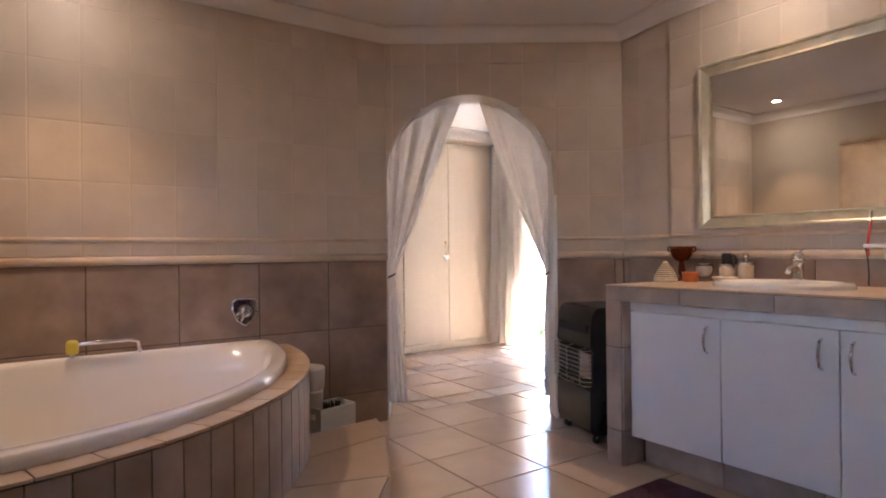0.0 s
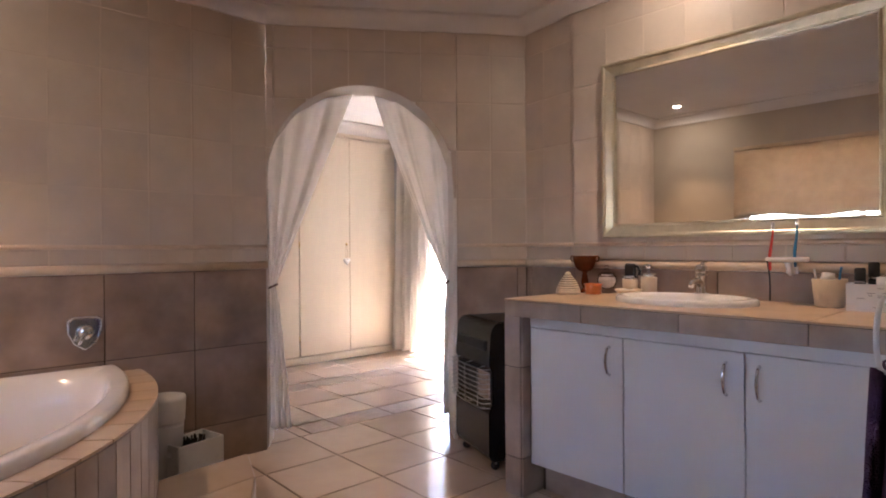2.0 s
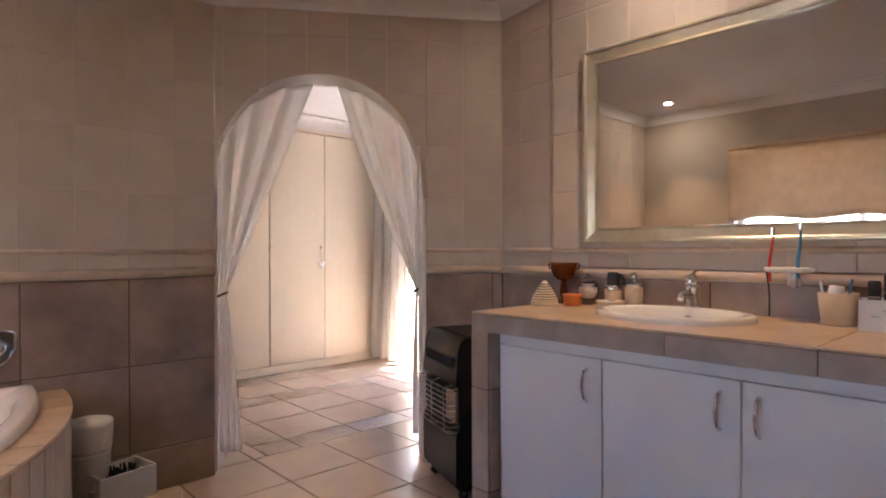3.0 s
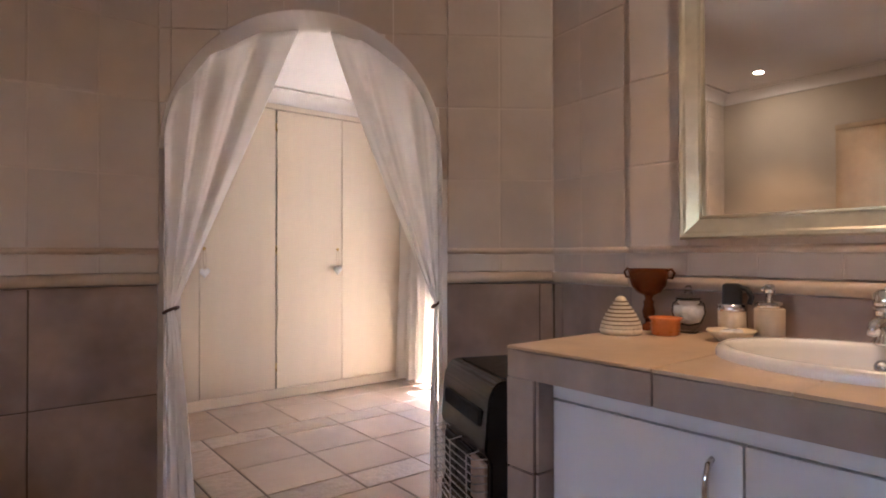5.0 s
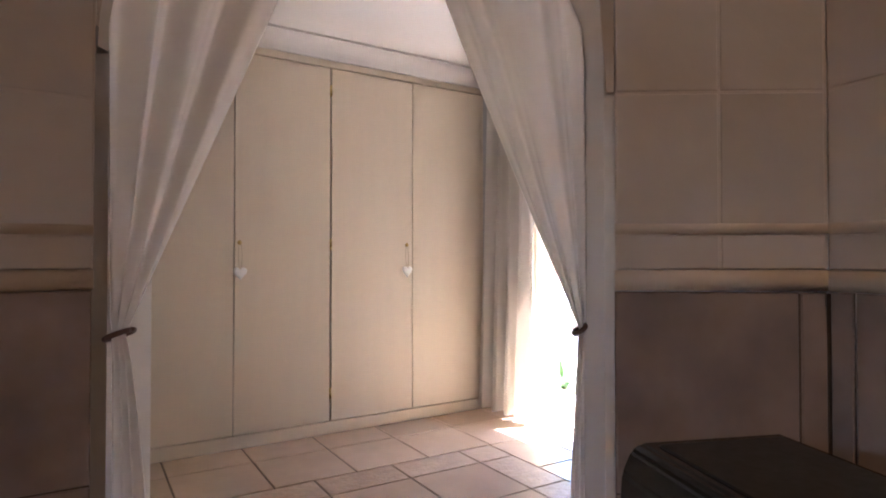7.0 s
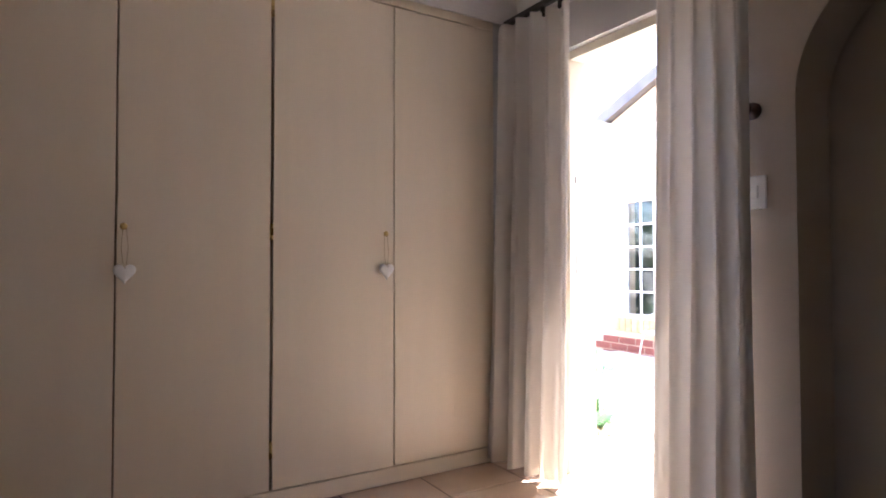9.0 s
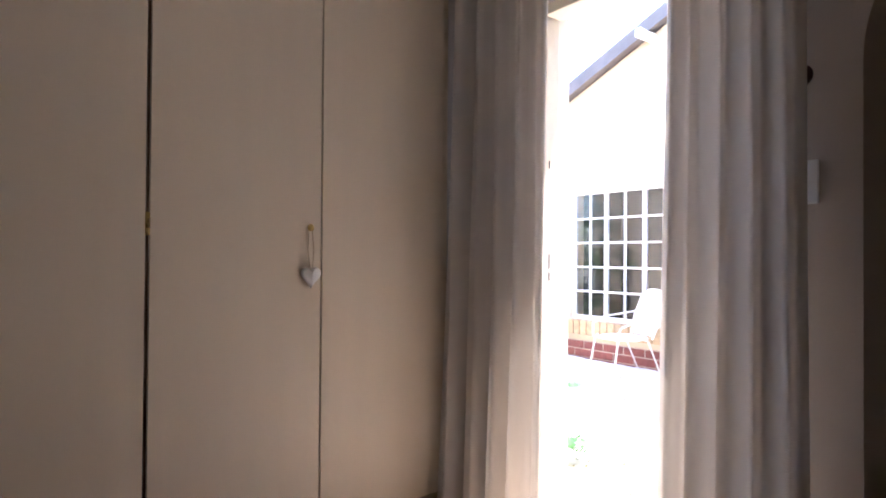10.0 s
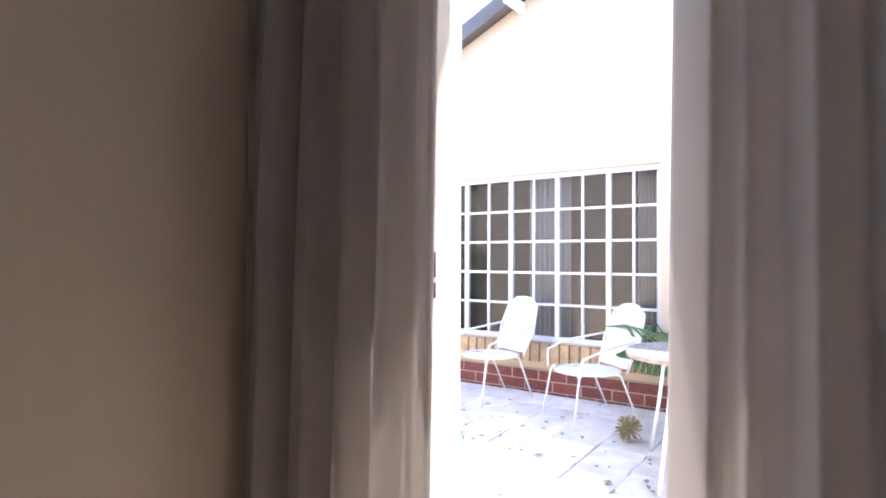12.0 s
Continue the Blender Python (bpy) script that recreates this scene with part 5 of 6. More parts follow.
part("roof", bm, ROOF_TILE, house)
bm = bmesh.new()
v = [bm.verts.new(p) for x in (-0.14, -0.122) for p in ((x, 1.0, roof_z(1.0) - 0.025), (x, EAVE_Y, roof_z(EAVE_Y) - 0.025), (x, EAVE_Y, roof_z(EAVE_Y) + 0.1), (x, 1.0, roof_z(1.0) + 0.1))]
for f in ((0, 1, 2, 3), (5, 4, 7, 6), (0, 4, 5, 1), (2, 6, 7, 3), (1, 5, 6, 2), (0, 3, 7, 4)):
    bm.faces.new([v[k] for k in f])
part("fascia", bm, FASCIA, house, "dark barge board")
for y in (7.3, 6.24, 4.9, 3.5):
    part("purlin_end", boxed(-0.26, -0.003, y - 0.025, y + 0.025, roof_z(y) - 0.085, roof_z(y) - 0.012, bevel=0.004), WHITE_PAINT, house, "white painted purlin end")
win = part("window", boxed(0.05, 0.09, HW0, HW1, HZ0, HZ0 + 0.035, bevel=0.003), WHITE_PAINT, house, "white cottage-pane window")
part("frame", boxed(0.05, 0.09, HW0, HW1, HZ1 - 0.035, HZ1, bevel=0.003), WHITE_PAINT, win)
mull = [HW0 + 0.0, 5.567, 5.957, 6.351, 6.762, HW1 - 0.035]
for y in mull:
    part("frame", boxed(0.05, 0.09, y, y + 0.035, HZ0 + 0.035, HZ1 - 0.035, bevel=0.003), WHITE_PAINT, win)
zs = [HZ0 + 0.035 + (HZ1 - HZ0 - 0.07) * k / 5 for k in range(6)]
for a, b in zip(mull, mull[1:]):
    y0, y1 = a + 0.035, b
    ym = (y0 + y1) / 2
    part("glazing_bar", boxed(0.058, 0.082, ym - 0.009, ym + 0.009, HZ0 + 0.035, HZ1 - 0.035, bevel=0.002), WHITE_PAINT, win)
    for z in zs[1:-1]:
        for p0, p1 in ((y0, ym - 0.01), (ym + 0.01, y1)):
            part("glazing_bar", boxed(0.058, 0.082, p0, p1, z - 0.009, z + 0.009, bevel=0.002), WHITE_PAINT, win)
    for z0, z1 in zip(zs, zs[1:]):
        for p0, p1 in ((y0, ym - 0.009), (ym + 0.009, y1)):
            part("pane", boxed(0.069, 0.072, p0, p1, z0 + 0.009, z1 - 0.009, bevel=0), GLASS, win)
# closed box behind the panes, its shade put into the wall colour
part("inner_room", boxed(1.6, 1.7, HW0 - 0.6, HW1 + 0.6, 0.0, 2.3, bevel=0), ROOM_SHADE, house, "room behind the window, its dimness painted in bluish near-black")
part("inner_room", boxed(0.23, 1.6, HW0 - 0.6, HW0 - 0.5, 0.0, 2.3, bevel=0), ROOM_SHADE, house)
part("inner_room", boxed(0.23, 1.6, HW1 + 0.5, HW1 + 0.6, 0.0, 2.3, bevel=0), ROOM_SHADE, house)
part("inner_room", boxed(0.23, 1.7, HW0 - 0.6, HW1 + 0.6, 2.3, 2.36, bevel=0), ROOM_SHADE, house)
part("inner_room", boxed(0.23, 1.7, HW0 - 0.6, HW1 + 0.6, -0.05, 0.0, bevel=0), ROOM_SHADE, house)
for y0, y1 in ((5.93, 6.27), (5.22, 5.42)):
    grid = [[(0.2 + 0.025 * math.sin(j * 1.25), y0 + (y1 - y0) * j / 40, 1.75 - 1.5 * i / 6) for j in range(41)] for i in range(7)]
    part("net_curtain", sheet(bmesh.new(), grid, 0.002), NET, win, "pale curtain behind the panes", smooth=True)
# brick sill and plinth
y = HW0 - 0.05
sill_bm = boxed(-0.06, 0.048, -0.034, 0.034, HZ0 - 0.145, HZ0 - 0.004, bevel=0.005)
sill_me = mesh_of(sill_bm, "sill_brick", BRICK_YELLOW)
while y < HW1 + 0.05:
    b = new("sill_brick", sill_me)
    b.parent = house
    b.matrix_basis = pose(0, y, 0, 0, 0, 0)
    y += 0.078
plinth_me = mesh_of(boxed(-0.035, -0.001, -0.105, 0.105, 0.0, 0.068, bevel=0.004), "brick", BRICK_RED)
part("plinth_mortar", boxed(-0.028, -0.0012, 3.0, 7.6, -0.045, 0.252, bevel=0), MORTAR, house)
for row in range(3):
    y = 3.1 + (0.11 if row % 2 else 0.0)
    while y < 7.5:
        b = new("brick", plinth_me)
        b.parent = house
        b.matrix_basis = pose(0, y, 0.022 + row * 0.077)
        y += 0.221

# patio stones
patio = empty("patio", "pale stone paving strewn with dry leaves", "paving", kind="structure")
rnd = random.Random(21)
stone_me = []
for k in range(6):
    bm = bmesh.new()
    n = 6
    pts = []
    for i, (sx, sy) in enumerate(((-1, -1), (0.1, -1.04), (1, -1), (1.03, 0.1), (1, 1), (-0.2, 1.03), (-1, 1))):
        pts.append((sx * 0.1315 + rnd.uniform(-0.008, 0.008), sy * 0.1315 + rnd.uniform(-0.008, 0.008)))
    prism(bm, pts, -0.044, -0.018 + rnd.uniform(-0.003, 0.003))
    bmesh.ops.bevel(bm, geom=[e for e in bm.edges if all(v.co.z > -0.03 for v in e.verts)], offset=0.004, segments=1, affect="EDGES")
    stone_me.append(mesh_of(bm, "stone", PAVER))
x = 4.62
while x < 7.2:
    y = 3.95 if x < 5 else 4.1
    while y < 7.1:
        if (y - 3.0) < (x - 2.2) * 1.35 + 0.9:
            s = new("stone", rnd.choice(stone_me))
            s.parent = patio
            s.matrix_basis = pose(x, y, ground_z(x) + 0.02, 0, -2.6, 0) @ pose(0, 0, 0, 0, 0, rnd.choice((0, 90, 180, 270)))
        y += 0.265
    x += 0.265
bm = bmesh.new()
for k in range(420):
    x = rnd.uniform(4.5, 6.9)
    y = rnd.uniform(4.3, 4.2 + (x - 2.2) * 0.8)
    if rnd.random() < 0.45:
        x, y = rnd.uniform(4.5, 5.2), rnd.uniform(4.5, 5.6)
    r, a = rnd.uniform(0.012, 0.03), rnd.uniform(0, 6.28)
    c, s = math.cos(a), math.sin(a)
    z = ground_z(x) + 0.008 + rnd.uniform(0, 0.004)
    v = [bm.verts.new((x + c * u - s * w, y + s * u + c * w, z + h)) for u, w, h in ((-r, 0, 0), (0, -r * 0.45, 0.006), (r, 0, 0.002), (0, r * 0.45, 0.007))]
    bm.faces.new(v)
tagged(new("leaf_litter", mesh_of(bm, "leaf_litter", LEAF_DRY)), "dry leaves strewn on the patio stones", "leaves", kind="stuff")


def patio_chair(place, turn):
    ch = empty("patio_chair", "white wire garden chair with a woven back", "chair", place, turn, group="white patio chairs")
    wire = 0.008
    for s in (-1, 1):
        part("front_leg", tube(bmesh.new(), [(0.26, s * 0.24, 0.0), (0.2, s * 0.22, 0.36), (0.17, s * 0.21, 0.39)], wire, 8), WHITE_PAINT, ch, smooth=True)
        part("back_leg", tube(bmesh.new(), [(-0.3, s * 0.2, 0.0), (-0.14, s * 0.21, 0.36), (-0.1, s * 0.21, 0.37)], wire, 8), WHITE_PAINT, ch, smooth=True)
        part("arm", tube(bmesh.new(), [(0.22, s * 0.23, 0.37), (0.2, s * 0.27, 0.5), (0.05, s * 0.29, 0.56), (-0.18, s * 0.26, 0.6), (-0.27, s * 0.22, 0.62)], wire, 8), WHITE_PAINT, ch, smooth=True)
    seat = part("seat", tube(bmesh.new(), [(0.24 * math.cos(a) + 0.01, 0.235 * math.sin(a), 0.375) for a in [2 * math.pi * k / 24 for k in range(25)]], wire, 8), WHITE_PAINT, ch, smooth=True)
    for k in range(13):
        y = -0.2 + 0.4 * k / 12
        xh = 0.23 * math.sqrt(max(0.02, 1 - (y / 0.235) ** 2))
        part("seat_strand", tube(bmesh.new(), [(-xh, y, 0.375), (0, y, 0.362), (xh, y, 0.375)], 0.0055, 6), WHITE_PAINT, seat)
    hoop = [(-0.2, -0.19, 0.37), (-0.28, -0.235, 0.6), (-0.345, -0.2, 0.79), (-0.365, -0.1, 0.85), (-0.37, 0, 0.86), (-0.365, 0.1, 0.85), (-0.345, 0.2, 0.79), (-0.28, 0.235, 0.6), (-0.2, 0.19, 0.37)]
    back = part("backrest", tube(bmesh.new(), hoop, 0.009, 8), WHITE_PAINT, ch, smooth=True)
    for k in range(19):
        y = -0.2 + 0.4 * k / 18
        top = 0.85 - 0.1 * (abs(y) / 0.2) ** 3
        part("back_strand", tube(bmesh.new(), [(-0.2, y * 0.9, 0.4), (-0.285, y, 0.6), (-0.2 - (top - 0.37) * 0.345, y, top)], 0.0075, 6), WHITE_PAINT, back)
    return ch


chair_1 = patio_chair((6.86, 6.27, ground_z(6.86)), 156)
chair_1.scale = (0.82, 0.82, 0.82)
copy_thing(chair_1, pose(6.74, 5.5, ground_z(6.74), 0, 0, 142))

table = empty("patio_table", "small round pebble-topped garden table on thin legs", "table", (6.2, 4.78, ground_z(6.2)))
part("top", lathe(bmesh.new(), [(0.26, 0.545), (0.29, 0.55), (0.295, 0.57), (0.285, 0.585), (0.0, 0.587)], 36), PEBBLE, table)
for k in range(3):
    a = math.radians(20 + 120 * k + 150)
    part("leg", tube(bmesh.new(), [(0.2 * math.cos(a), 0.2 * math.sin(a), 0.547), (0.25 * math.cos(a), 0.25 * math.sin(a), 0.3), (0.33 * math.cos(a), 0.33 * math.sin(a), 0.0)], 0.009, 8), WHITE_PAINT, table, smooth=True)


def split_leaf(bm, origin, aim, size, roll, rnd):
    """A broad leaf with cut lobes, like a split-leaf plant's."""
    m = Matrix.Translation(origin) @ Vector(aim).to_track_quat("Y", "Z").to_matrix().to_4x4() @ pose(0, 0, 0, 0, roll, 0)
    n = 8
    for side in (-1, 1):
        for k in range(n):
            f0, f1 = k / n, (k + 0.72) / n
            w = size * 0.5 * math.sin(math.pi * (0.12 + 0.8 * (f0 + f1) / 2)) ** 0.8
            drop = -0.12 * size
            v = [bm.verts.new(m @ Vector(p)) for p in ((0, f0 * size, 0), (0, f1 * size, 0), (side * w, (f1 + 0.14) * size * 0.95, drop), (side * w * 0.98, (f0 + 0.13) * size * 0.95, drop))]
            bm.faces.new(v)


def pot_plant(name, label, place, count, size, height, seed, pot=True, spread=1.0):
    ob = empty(name, label, "plant", place)
    rnd = random.Random(seed)
    if pot:
        part("pot", lathe(bmesh.new(), [(0.11, 0.0), (0.115, 0.01), (0.15, 0.22), (0.16, 0.225), (0.16, 0.25), (0.145, 0.25), (0.135, 0.2), (0.0, 0.19)], 24), TERRACOTTA, ob, smooth=True)
    base = 0.2 if pot else 0.0
    for k in range(count):
        a = 2 * math.pi * k / count + rnd.uniform(-0.3, 0.3)
        out = rnd.uniform(0.12, 0.34) * height / 0.6 * spread
        top = base + height * rnd.uniform(0.55, 1.0)
        tip = (out * math.cos(a), out * math.sin(a), top)
        st = part("stem", tube(bmesh.new(), [(0, 0, base), (tip[0] * 0.35, tip[1] * 0.35, base + (top - base) * 0.6), tip], [0.008, 0.006, 0.004], 6), LEAF, ob)
        bm = bmesh.new()
        split_leaf(bm, tip, (math.cos(a), math.sin(a), rnd.uniform(-0.35, 0.25)), size * rnd.uniform(0.75, 1.15), rnd.uniform(-25, 25), rnd)
        part("leaf", bm, LEAF, st)
    return ob


pot_plant("split_leaf_plant", "large green split-leaf plant in the patio corner", (7.02, 4.9, ground_z(7.02) - 0.025), 13, 0.34, 0.66, 5, pot=False, spread=0.85)
pot_plant("climbing_plant", "slim green leafy plant by the garden wall", (5.1, 5.49, ground_z(5.1) - 0.025), 6, 0.11, 0.6, 9, pot=False, spread=0.3)
pot_plant("seedling_plant", "low broad-leaved plant growing by the paving", (5.08, 5.44, ground_z(5.08) - 0.025), 12, 0.13, 0.2, 12, pot=False)
ball = empty("dried_seed_ball", "round dried spiky seed head lying on the patio", "seed head", (6.49, 5.17, ground_z(6.49)))
bm = bmesh.new()
rnd = random.Random(31)
for k in range(90):
    d = Vector((rnd.gauss(0, 1), rnd.gauss(0, 1), rnd.gauss(0, 1))).normalized()
    tube(bm, [Vector((0, 0, 0.075)) + d * 0.02, Vector((0, 0, 0.075)) + d * 0.074], [0.006, 0.003], 5)
part("spikes", bm, LEAF_DRY, ball)

# garden behind, mirrored in the panes
hedge = empty("garden_hedge", "dense green garden shrubs beyond the patio", "hedge", (0, 0, 0))
rnd = random.Random(44)
bm = bmesh.new()
for k in range(2600):
    y = rnd.uniform(8.2, 13)
    x = rnd.uniform(4.6, 7.0) - 0.2
    z = abs(rnd.gauss(0, 1.1))
    if z > 2.6:
        continue
    r = rnd.uniform(0.05, 0.14)
    d = Vector((rnd.gauss(0, 1), rnd.gauss(0, 1), rnd.gauss(0, 1))).normalized()
    e = d.orthogonal().normalized()
    g = d.cross(e)
    c = Vector((x, y, z))
    bm.faces.new([bm.verts.new(c + e * r), bm.verts.new(c + g * r * 0.5), bm.verts.new(c - e * r), bm.verts.new(c - g * r * 0.5)])
hl = part("foliage", bm, HEDGE, hedge)
for x, y in ((5.0, 9.2), (5.7, 10.3), (6.3, 9.6), (5.2, 11.6)):
    part("trunk", tube(bmesh.new(), [(x, y, -0.05), (x + 0.05, y + 0.03, 0.8), (x + 0.02, y - 0.06, 1.9)], [0.06, 0.045, 0.02], 8), DARK_WOOD, hedge)

# ---- wall tiles: lower brown tiles, border with rails, upper beige tiles ----
LOW_ROWS = [(0.0, 0.196), (0.2, 0.598), (0.602, 1.003)]
RAIL_Z0, BAND_Z0, BAND_Z1, RAIL_Z1 = 1.005, 1.048, 1.116, 1.141
UP_Z, UP_H, UP_W, LOW_W = 1.124, 0.278, 0.206, 0.409


def tile_wall(wall, p, d, n, length, low_from, up_from, opening=None, top=CEIL - 0.06, skip=None):
    """Lays the tiles of one wall. p: its start on the tiled face; d: along; n: into the room. Faces stand T proud."""
    back = (p[0] - n[0] * T, p[1] - n[1] * T)
    o0, o1 = opening or (9, 9)

    def cut(s0, s1, z0, z1, material, gap):
        s0, s1 = max(s0, 0) + gap / 2, min(s1, length) - gap / 2
        if s1 - s0 < 0.012:
            return
        pieces = []
        if opening and z0 < SPRING and z1 <= SPRING + 0.02:
            if s0 < o0:
                pieces.append((s0, min(s1, o0)))
            if s1 > o1:
                pieces.append((max(s0, o1), s1))
        elif opening and s1 > o0 and s0 < o1:
            # lower edge follows the arch
            n_ = 14
            ss = [s0 + (s1 - s0) * k / n_ for k in range(n_ + 1)]
            lows = [max(z0, arch_height(s) + 0.001 if o0 < s < o1 else z0) for s in ss]
            run = []
            runs = []
            for s, lo in zip(ss, lows):
                if lo < z1 - 0.006:
                    run.append((s, lo))
                elif run:
                    runs.append(run)
                    run = []
            if run:
                runs.append(run)
            for run in runs:
                if len(run) < 2:
                    continue
                bm = bmesh.new()
                outline = run + [(run[-1][0], z1), (run[0][0], z1)]
                lo = [bm.verts.new((back[0] + d[0] * s, back[1] + d[1] * s, z)) for s, z in outline]
                hi = [bm.verts.new((back[0] + d[0] * s + n[0] * T, back[1] + d[1] * s + n[1] * T, z)) for s, z in outline]
                bm.faces.new(hi)
                for i in range(len(lo)):
                    j = (i + 1) % len(lo)
                    bm.faces.new((lo[i], lo[j], hi[j], hi[i]))
                part("tile", bm, material, wall)
            return
        else:
            pieces.append((s0, s1))
        for a, b in pieces:
            if b - a > 0.012:
                me = tile_mesh(b - a, z1 - z0, T, material)
                lay(wall, me, face_matrix(back, d, n, (a + b) / 2, (z0 + z1) / 2))
    s = low_from
    while s > 0:
        s -= LOW_W
    q = s
    while q < length:
        for z0, z1 in LOW_ROWS:
            if not (skip and skip(q, q + LOW_W, z0, z1)):
                cut(q, q + LOW_W, z0, z1, TILE_LOW, 0.005)
        q += LOW_W
    s = up_from
    while s > 0:
        s -= UP_W
    q = s
    while q < length:
        cut(q, q + UP_W, BAND_Z0, BAND_Z1, TILE_UP, 0.003)
        z = UP_Z
        while z < top:
            if not (skip and skip(q, q + UP_W, z, z + UP_H)):
                cut(q, q + UP_W, z + 0.0015, min(z + UP_H - 0.0015, top), TILE_UP, 0.003)
            z += UP_H
        q += UP_W
    # half-round rails above and below the border
    for z0, z1, reach, nm in ((RAIL_Z0, BAND_Z0 - 0.001, 0.024, "dado_rail"), (BAND_Z1 + 0.001, RAIL_Z1, 0.016, "border_rail")):
        spans = [(0, length)] if not opening else [(0, o0), (o1, length)]
        for a, b in spans:
            if b - a < 0.03:
                continue
            bm = bmesh.new()
            prof = [(0, z0)] + [(reach * math.sin(t), (z0 + z1) / 2 - (z1 - z0) / 2 * math.cos(t)) for t in [math.pi * k / 8 for k in range(1, 8)]] + [(0, z1)]
            ends = [[bm.verts.new((back[0] + d[0] * s + n[0] * r, back[1] + d[1] * s + n[1] * r, z)) for r, z in prof] for s in (a, b)]
            for i in range(len(prof)):
                j = (i + 1) % len(prof)
                bm.faces.new((ends[0][i], ends[0][j], ends[1][j], ends[1][i]))
            bm.faces.new(ends[0])
            bm.faces.new(ends[1][::-1])
            part(nm, bm, RAIL, wall, "cream half-round ceramic rail", smooth=True)


BATH_LEN = CORNER_L.x - LEFT_X
tile_wall(wall_bath, CORNER_L, V2((-1, 0)), V2((0, -1)), BATH_LEN, 0.395, 0.195)
tile_wall(wall_arch, CORNER_L, ARCH_D, -ARCH_N, ARCH_LEN, OPEN1 + 0.38, OPEN1 + 0.02, opening=(OPEN0, OPEN1 + 0.02))
bd = (CORNER_R - BEND).normalized()
tile_wall(wall_bend, BEND, bd, V2((-bd.y, bd.x)), (CORNER_R - BEND).length, 0.34, 0.03)
tile_wall(wall_mirror, V2((MIRROR_X, BEND.y)), V2((0, -1)), V2((-1, 0)), BEND.y - 0.452, 0.34, 0.199, skip=lambda a, b, z0, z1: z1 < 0.7 and a > 0.2)

# back board so that no joint shows through the arch wall's tiled face
jb = bmesh.new()
prism(jb, [tuple(CORNER_L + ARCH_D * s + ARCH_N * k) for s, k in ((OPEN1 + 0.02, 0.0035), (ARCH_LEN + 0.01, 0.0035), (ARCH_LEN + 0.01, T - 0.0005), (OPEN1 + 0.02, T - 0.0005))], 0, 1.0)
part("grout_bed", jb, GROUT_DARK, wall_arch)
jb = bmesh.new()
prism(jb, [(LEFT_X, CY + 0.0035), (CORNER_L.x - 0.003, CY + 0.0035), (CORNER_L.x - 0.003, CY + T - 0.0005), (LEFT_X, CY + T - 0.0005)], 0, 1.0)
part("grout_bed", jb, GROUT_DARK, wall_bath)
jb = bmesh.new()
prism(jb, [(MIRROR_X + 0.0035, 0.452), (MIRROR_X + 0.0035, BEND.y), (MIRROR_X + T - 0.0005, BEND.y), (MIRROR_X + T - 0.0005, 0.452)], 0, 1.0)
part("grout_bed", jb, GROUT_DARK, wall_mirror)


def pale_bed(wall, p, d, n, length, z0, z1):
    """Pale grout almost flush with the beige tiles."""
    q0, q1 = V2(p) - V2(n) * (T - 0.0005), V2(p) - V2(n) * 0.0016
    part("pale_grout_bed", prism(bmesh.new(), [tuple(q0), tuple(q0 + V2(d) * length), tuple(q1 + V2(d) * length), tuple(q1)], z0, z1), GROUT_PALE, wall)


pale_bed(wall_bath, CORNER_L, V2((-1, 0)), V2((0, -1)), BATH_LEN, 1.05, CEIL - 0.01)
pale_bed(wall_arch, CORNER_L + ARCH_D * (OPEN1 + 0.022), ARCH_D, -ARCH_N, ARCH_LEN - OPEN1 - 0.022, 1.05, CEIL - 0.01)
pale_bed(wall_bend, BEND, bd, V2((-bd.y, bd.x)), (CORNER_R - BEND).length, 1.05, CEIL - 0.01)
pale_bed(wall_mirror, V2((MIRROR_X, BEND.y)), V2((0, -1)), V2((-1, 0)), BEND.y - 0.452, 1.05, CEIL - 0.01)

# ---- floor tiles ----
FA = radians(-0.8)
E1, E2 = V2((math.cos(FA), math.sin(FA))), V2((-math.sin(FA), math.cos(FA)))
FO, M, G = V2((1.935, 2.975)), 0.413, 0.009
U0, U1, SW = 0.29, 0.29 + 3 * M, 0.213
V0 = M + 0.005
VI0, VI1 = V0 + SW, V0 + SW + 2 * M
V1 = VI1 + SW


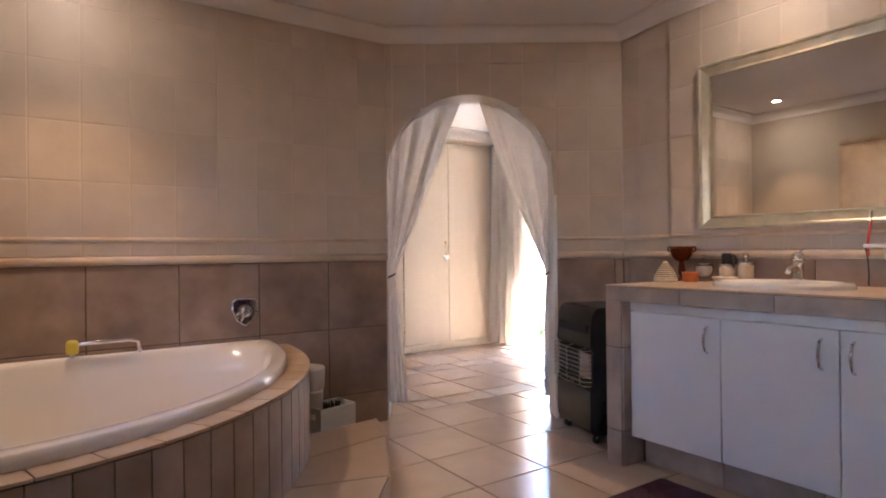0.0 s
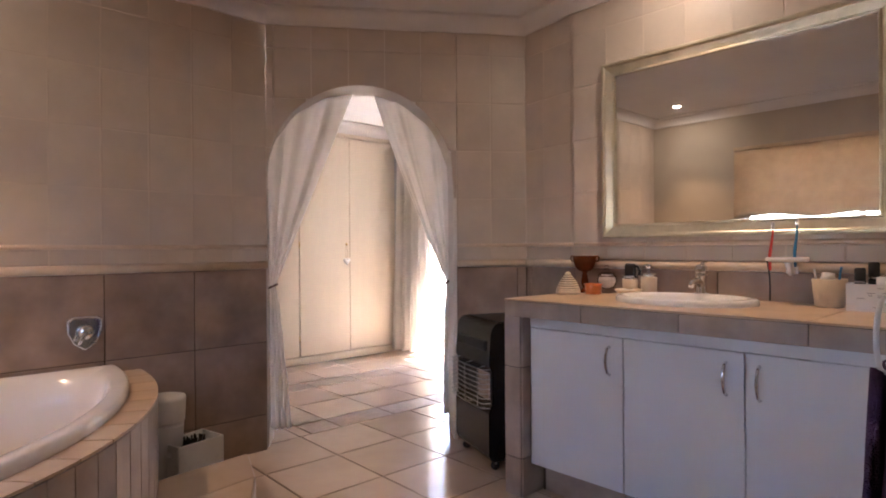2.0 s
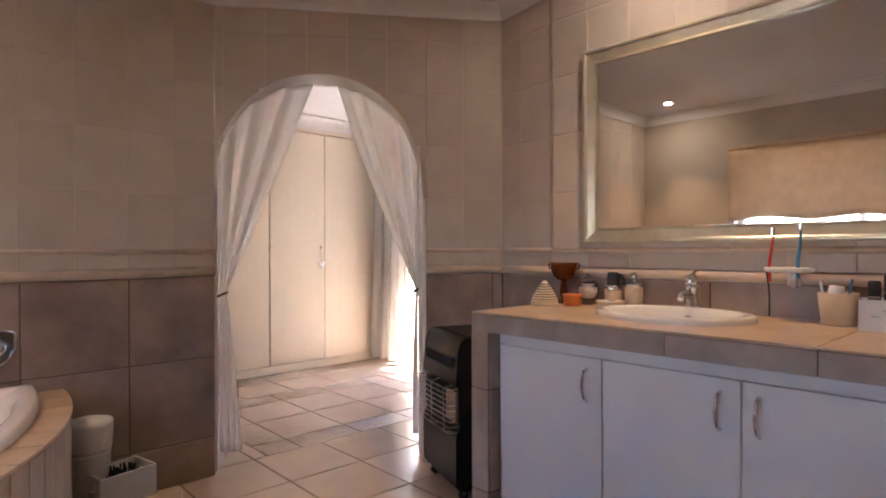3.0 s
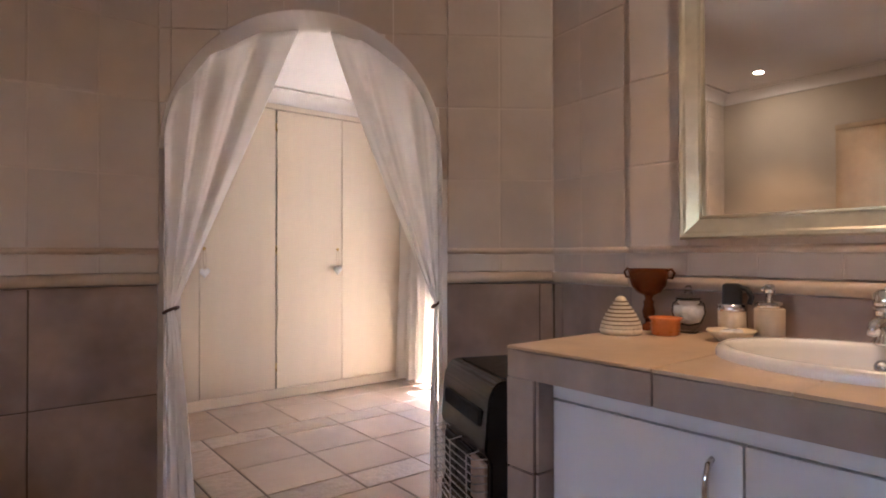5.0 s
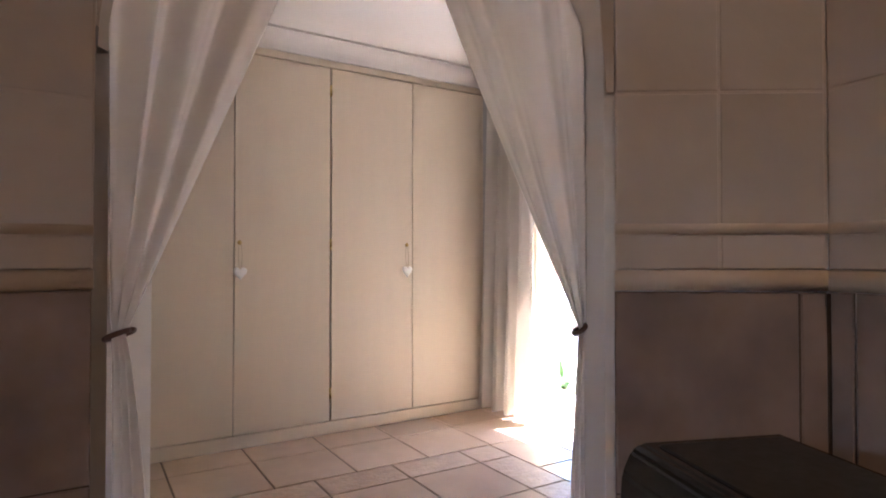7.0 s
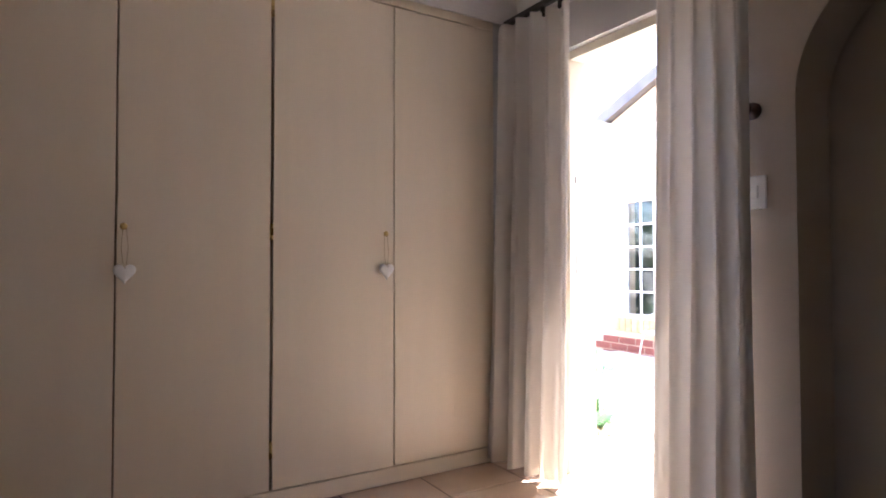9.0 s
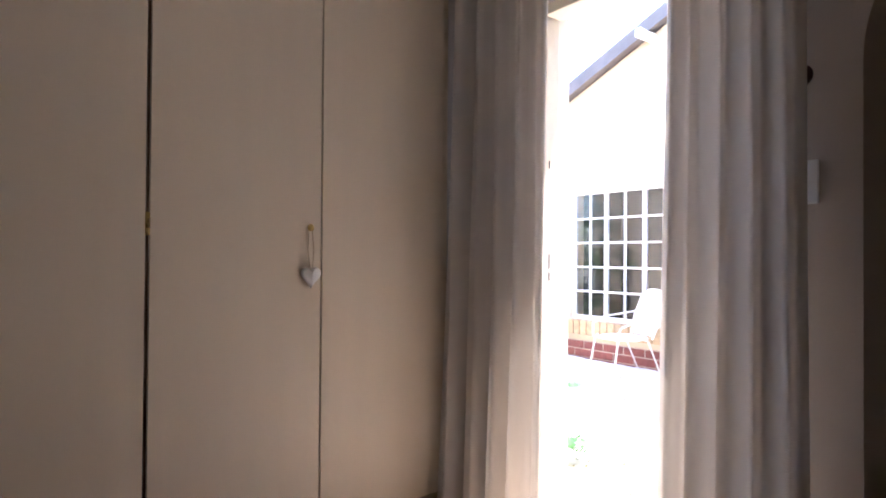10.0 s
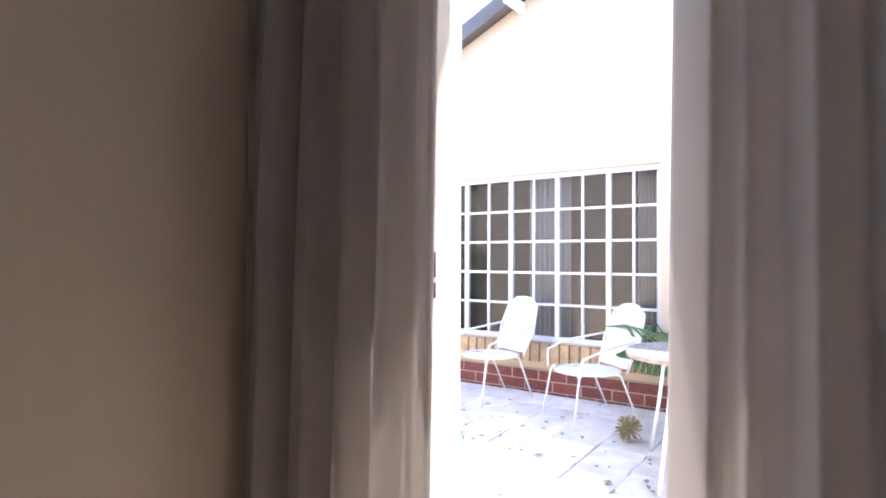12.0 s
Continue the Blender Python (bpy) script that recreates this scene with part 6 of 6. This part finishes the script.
def floor_tile(u0, u1, v0, v1, material):
    c = FO + E1 * (u0 + u1) / 2 + E2 * (v0 + v1) / 2
    if not (LEFT_X - 0.25 < c.x < DOOR_X + 0.2 and -0.9 < c.y < 5.6) or (c.x < 1.2 and c.y > 3.75):
        return
    # keep clear of the door's outer edge
    if FO.x + u1 > DOOR_X + 0.05:
        u1 = DOOR_X + 0.0 - FO.x
    if u1 - u0 < 0.012 or v1 - v0 < 0.02:
        return
    c = FO + E1 * (u0 + u1) / 2 + E2 * (v0 + v1) / 2
    me = tile_mesh(u1 - u0 - G, v1 - v0 - G, T, material, 0.002)
    lay(floor, me, pose(c.x, c.y, -T, 0, 0, -0.8))


vrows = [(V0 - M * (k + 1), V0 - M * k) for k in range(10)] + [(V1 + M * k, V1 + M * (k + 1)) for k in range(3)]
for v0, v1 in vrows:
    shift = 0.1 if v0 > V0 else 0.0
    for i in range(-7, 7):
        floor_tile(i * M + shift, (i + 1) * M + shift, v0, v1, TILE_FLOOR)
# beside the bordered panel
for v0, v1 in ((V0, V0 + M), (V0 + M, V0 + 2 * M), (V0 + 2 * M, V1)):
    u = U1 + SW
    while u < 2.4:
        nu = (math.floor(u / M + 1e-6) + 1) * M
        floor_tile(u, nu, v0, v1, TILE_FLOOR)
        u = nu
    u = U0 - SW
    while u > -2.2:
        nu = (math.ceil(u / M - 1e-6) - 1) * M
        floor_tile(nu, u, v0, v1, TILE_FLOOR)
        u = nu
for k in range(3):
    u0, u1 = U0 + k * M, U0 + (k + 1) * M
    floor_tile(u0, u1, V0, VI0, TILE_BAND)
    floor_tile(u0, u1, VI1, V1, TILE_BAND)
    for j in range(2):
        floor_tile(u0, u1, VI0 + j * M, VI0 + (j + 1) * M, TILE_FLOOR)
for u0 in (U0 - SW, U1):
    floor_tile(u0, u0 + SW, V0, VI0, TILE_BAND)
    floor_tile(u0, u0 + SW, VI1, V1, TILE_BAND)
    for j in range(2):
        floor_tile(u0, u0 + SW, VI0 + j * M, VI0 + (j + 1) * M, TILE_BAND)
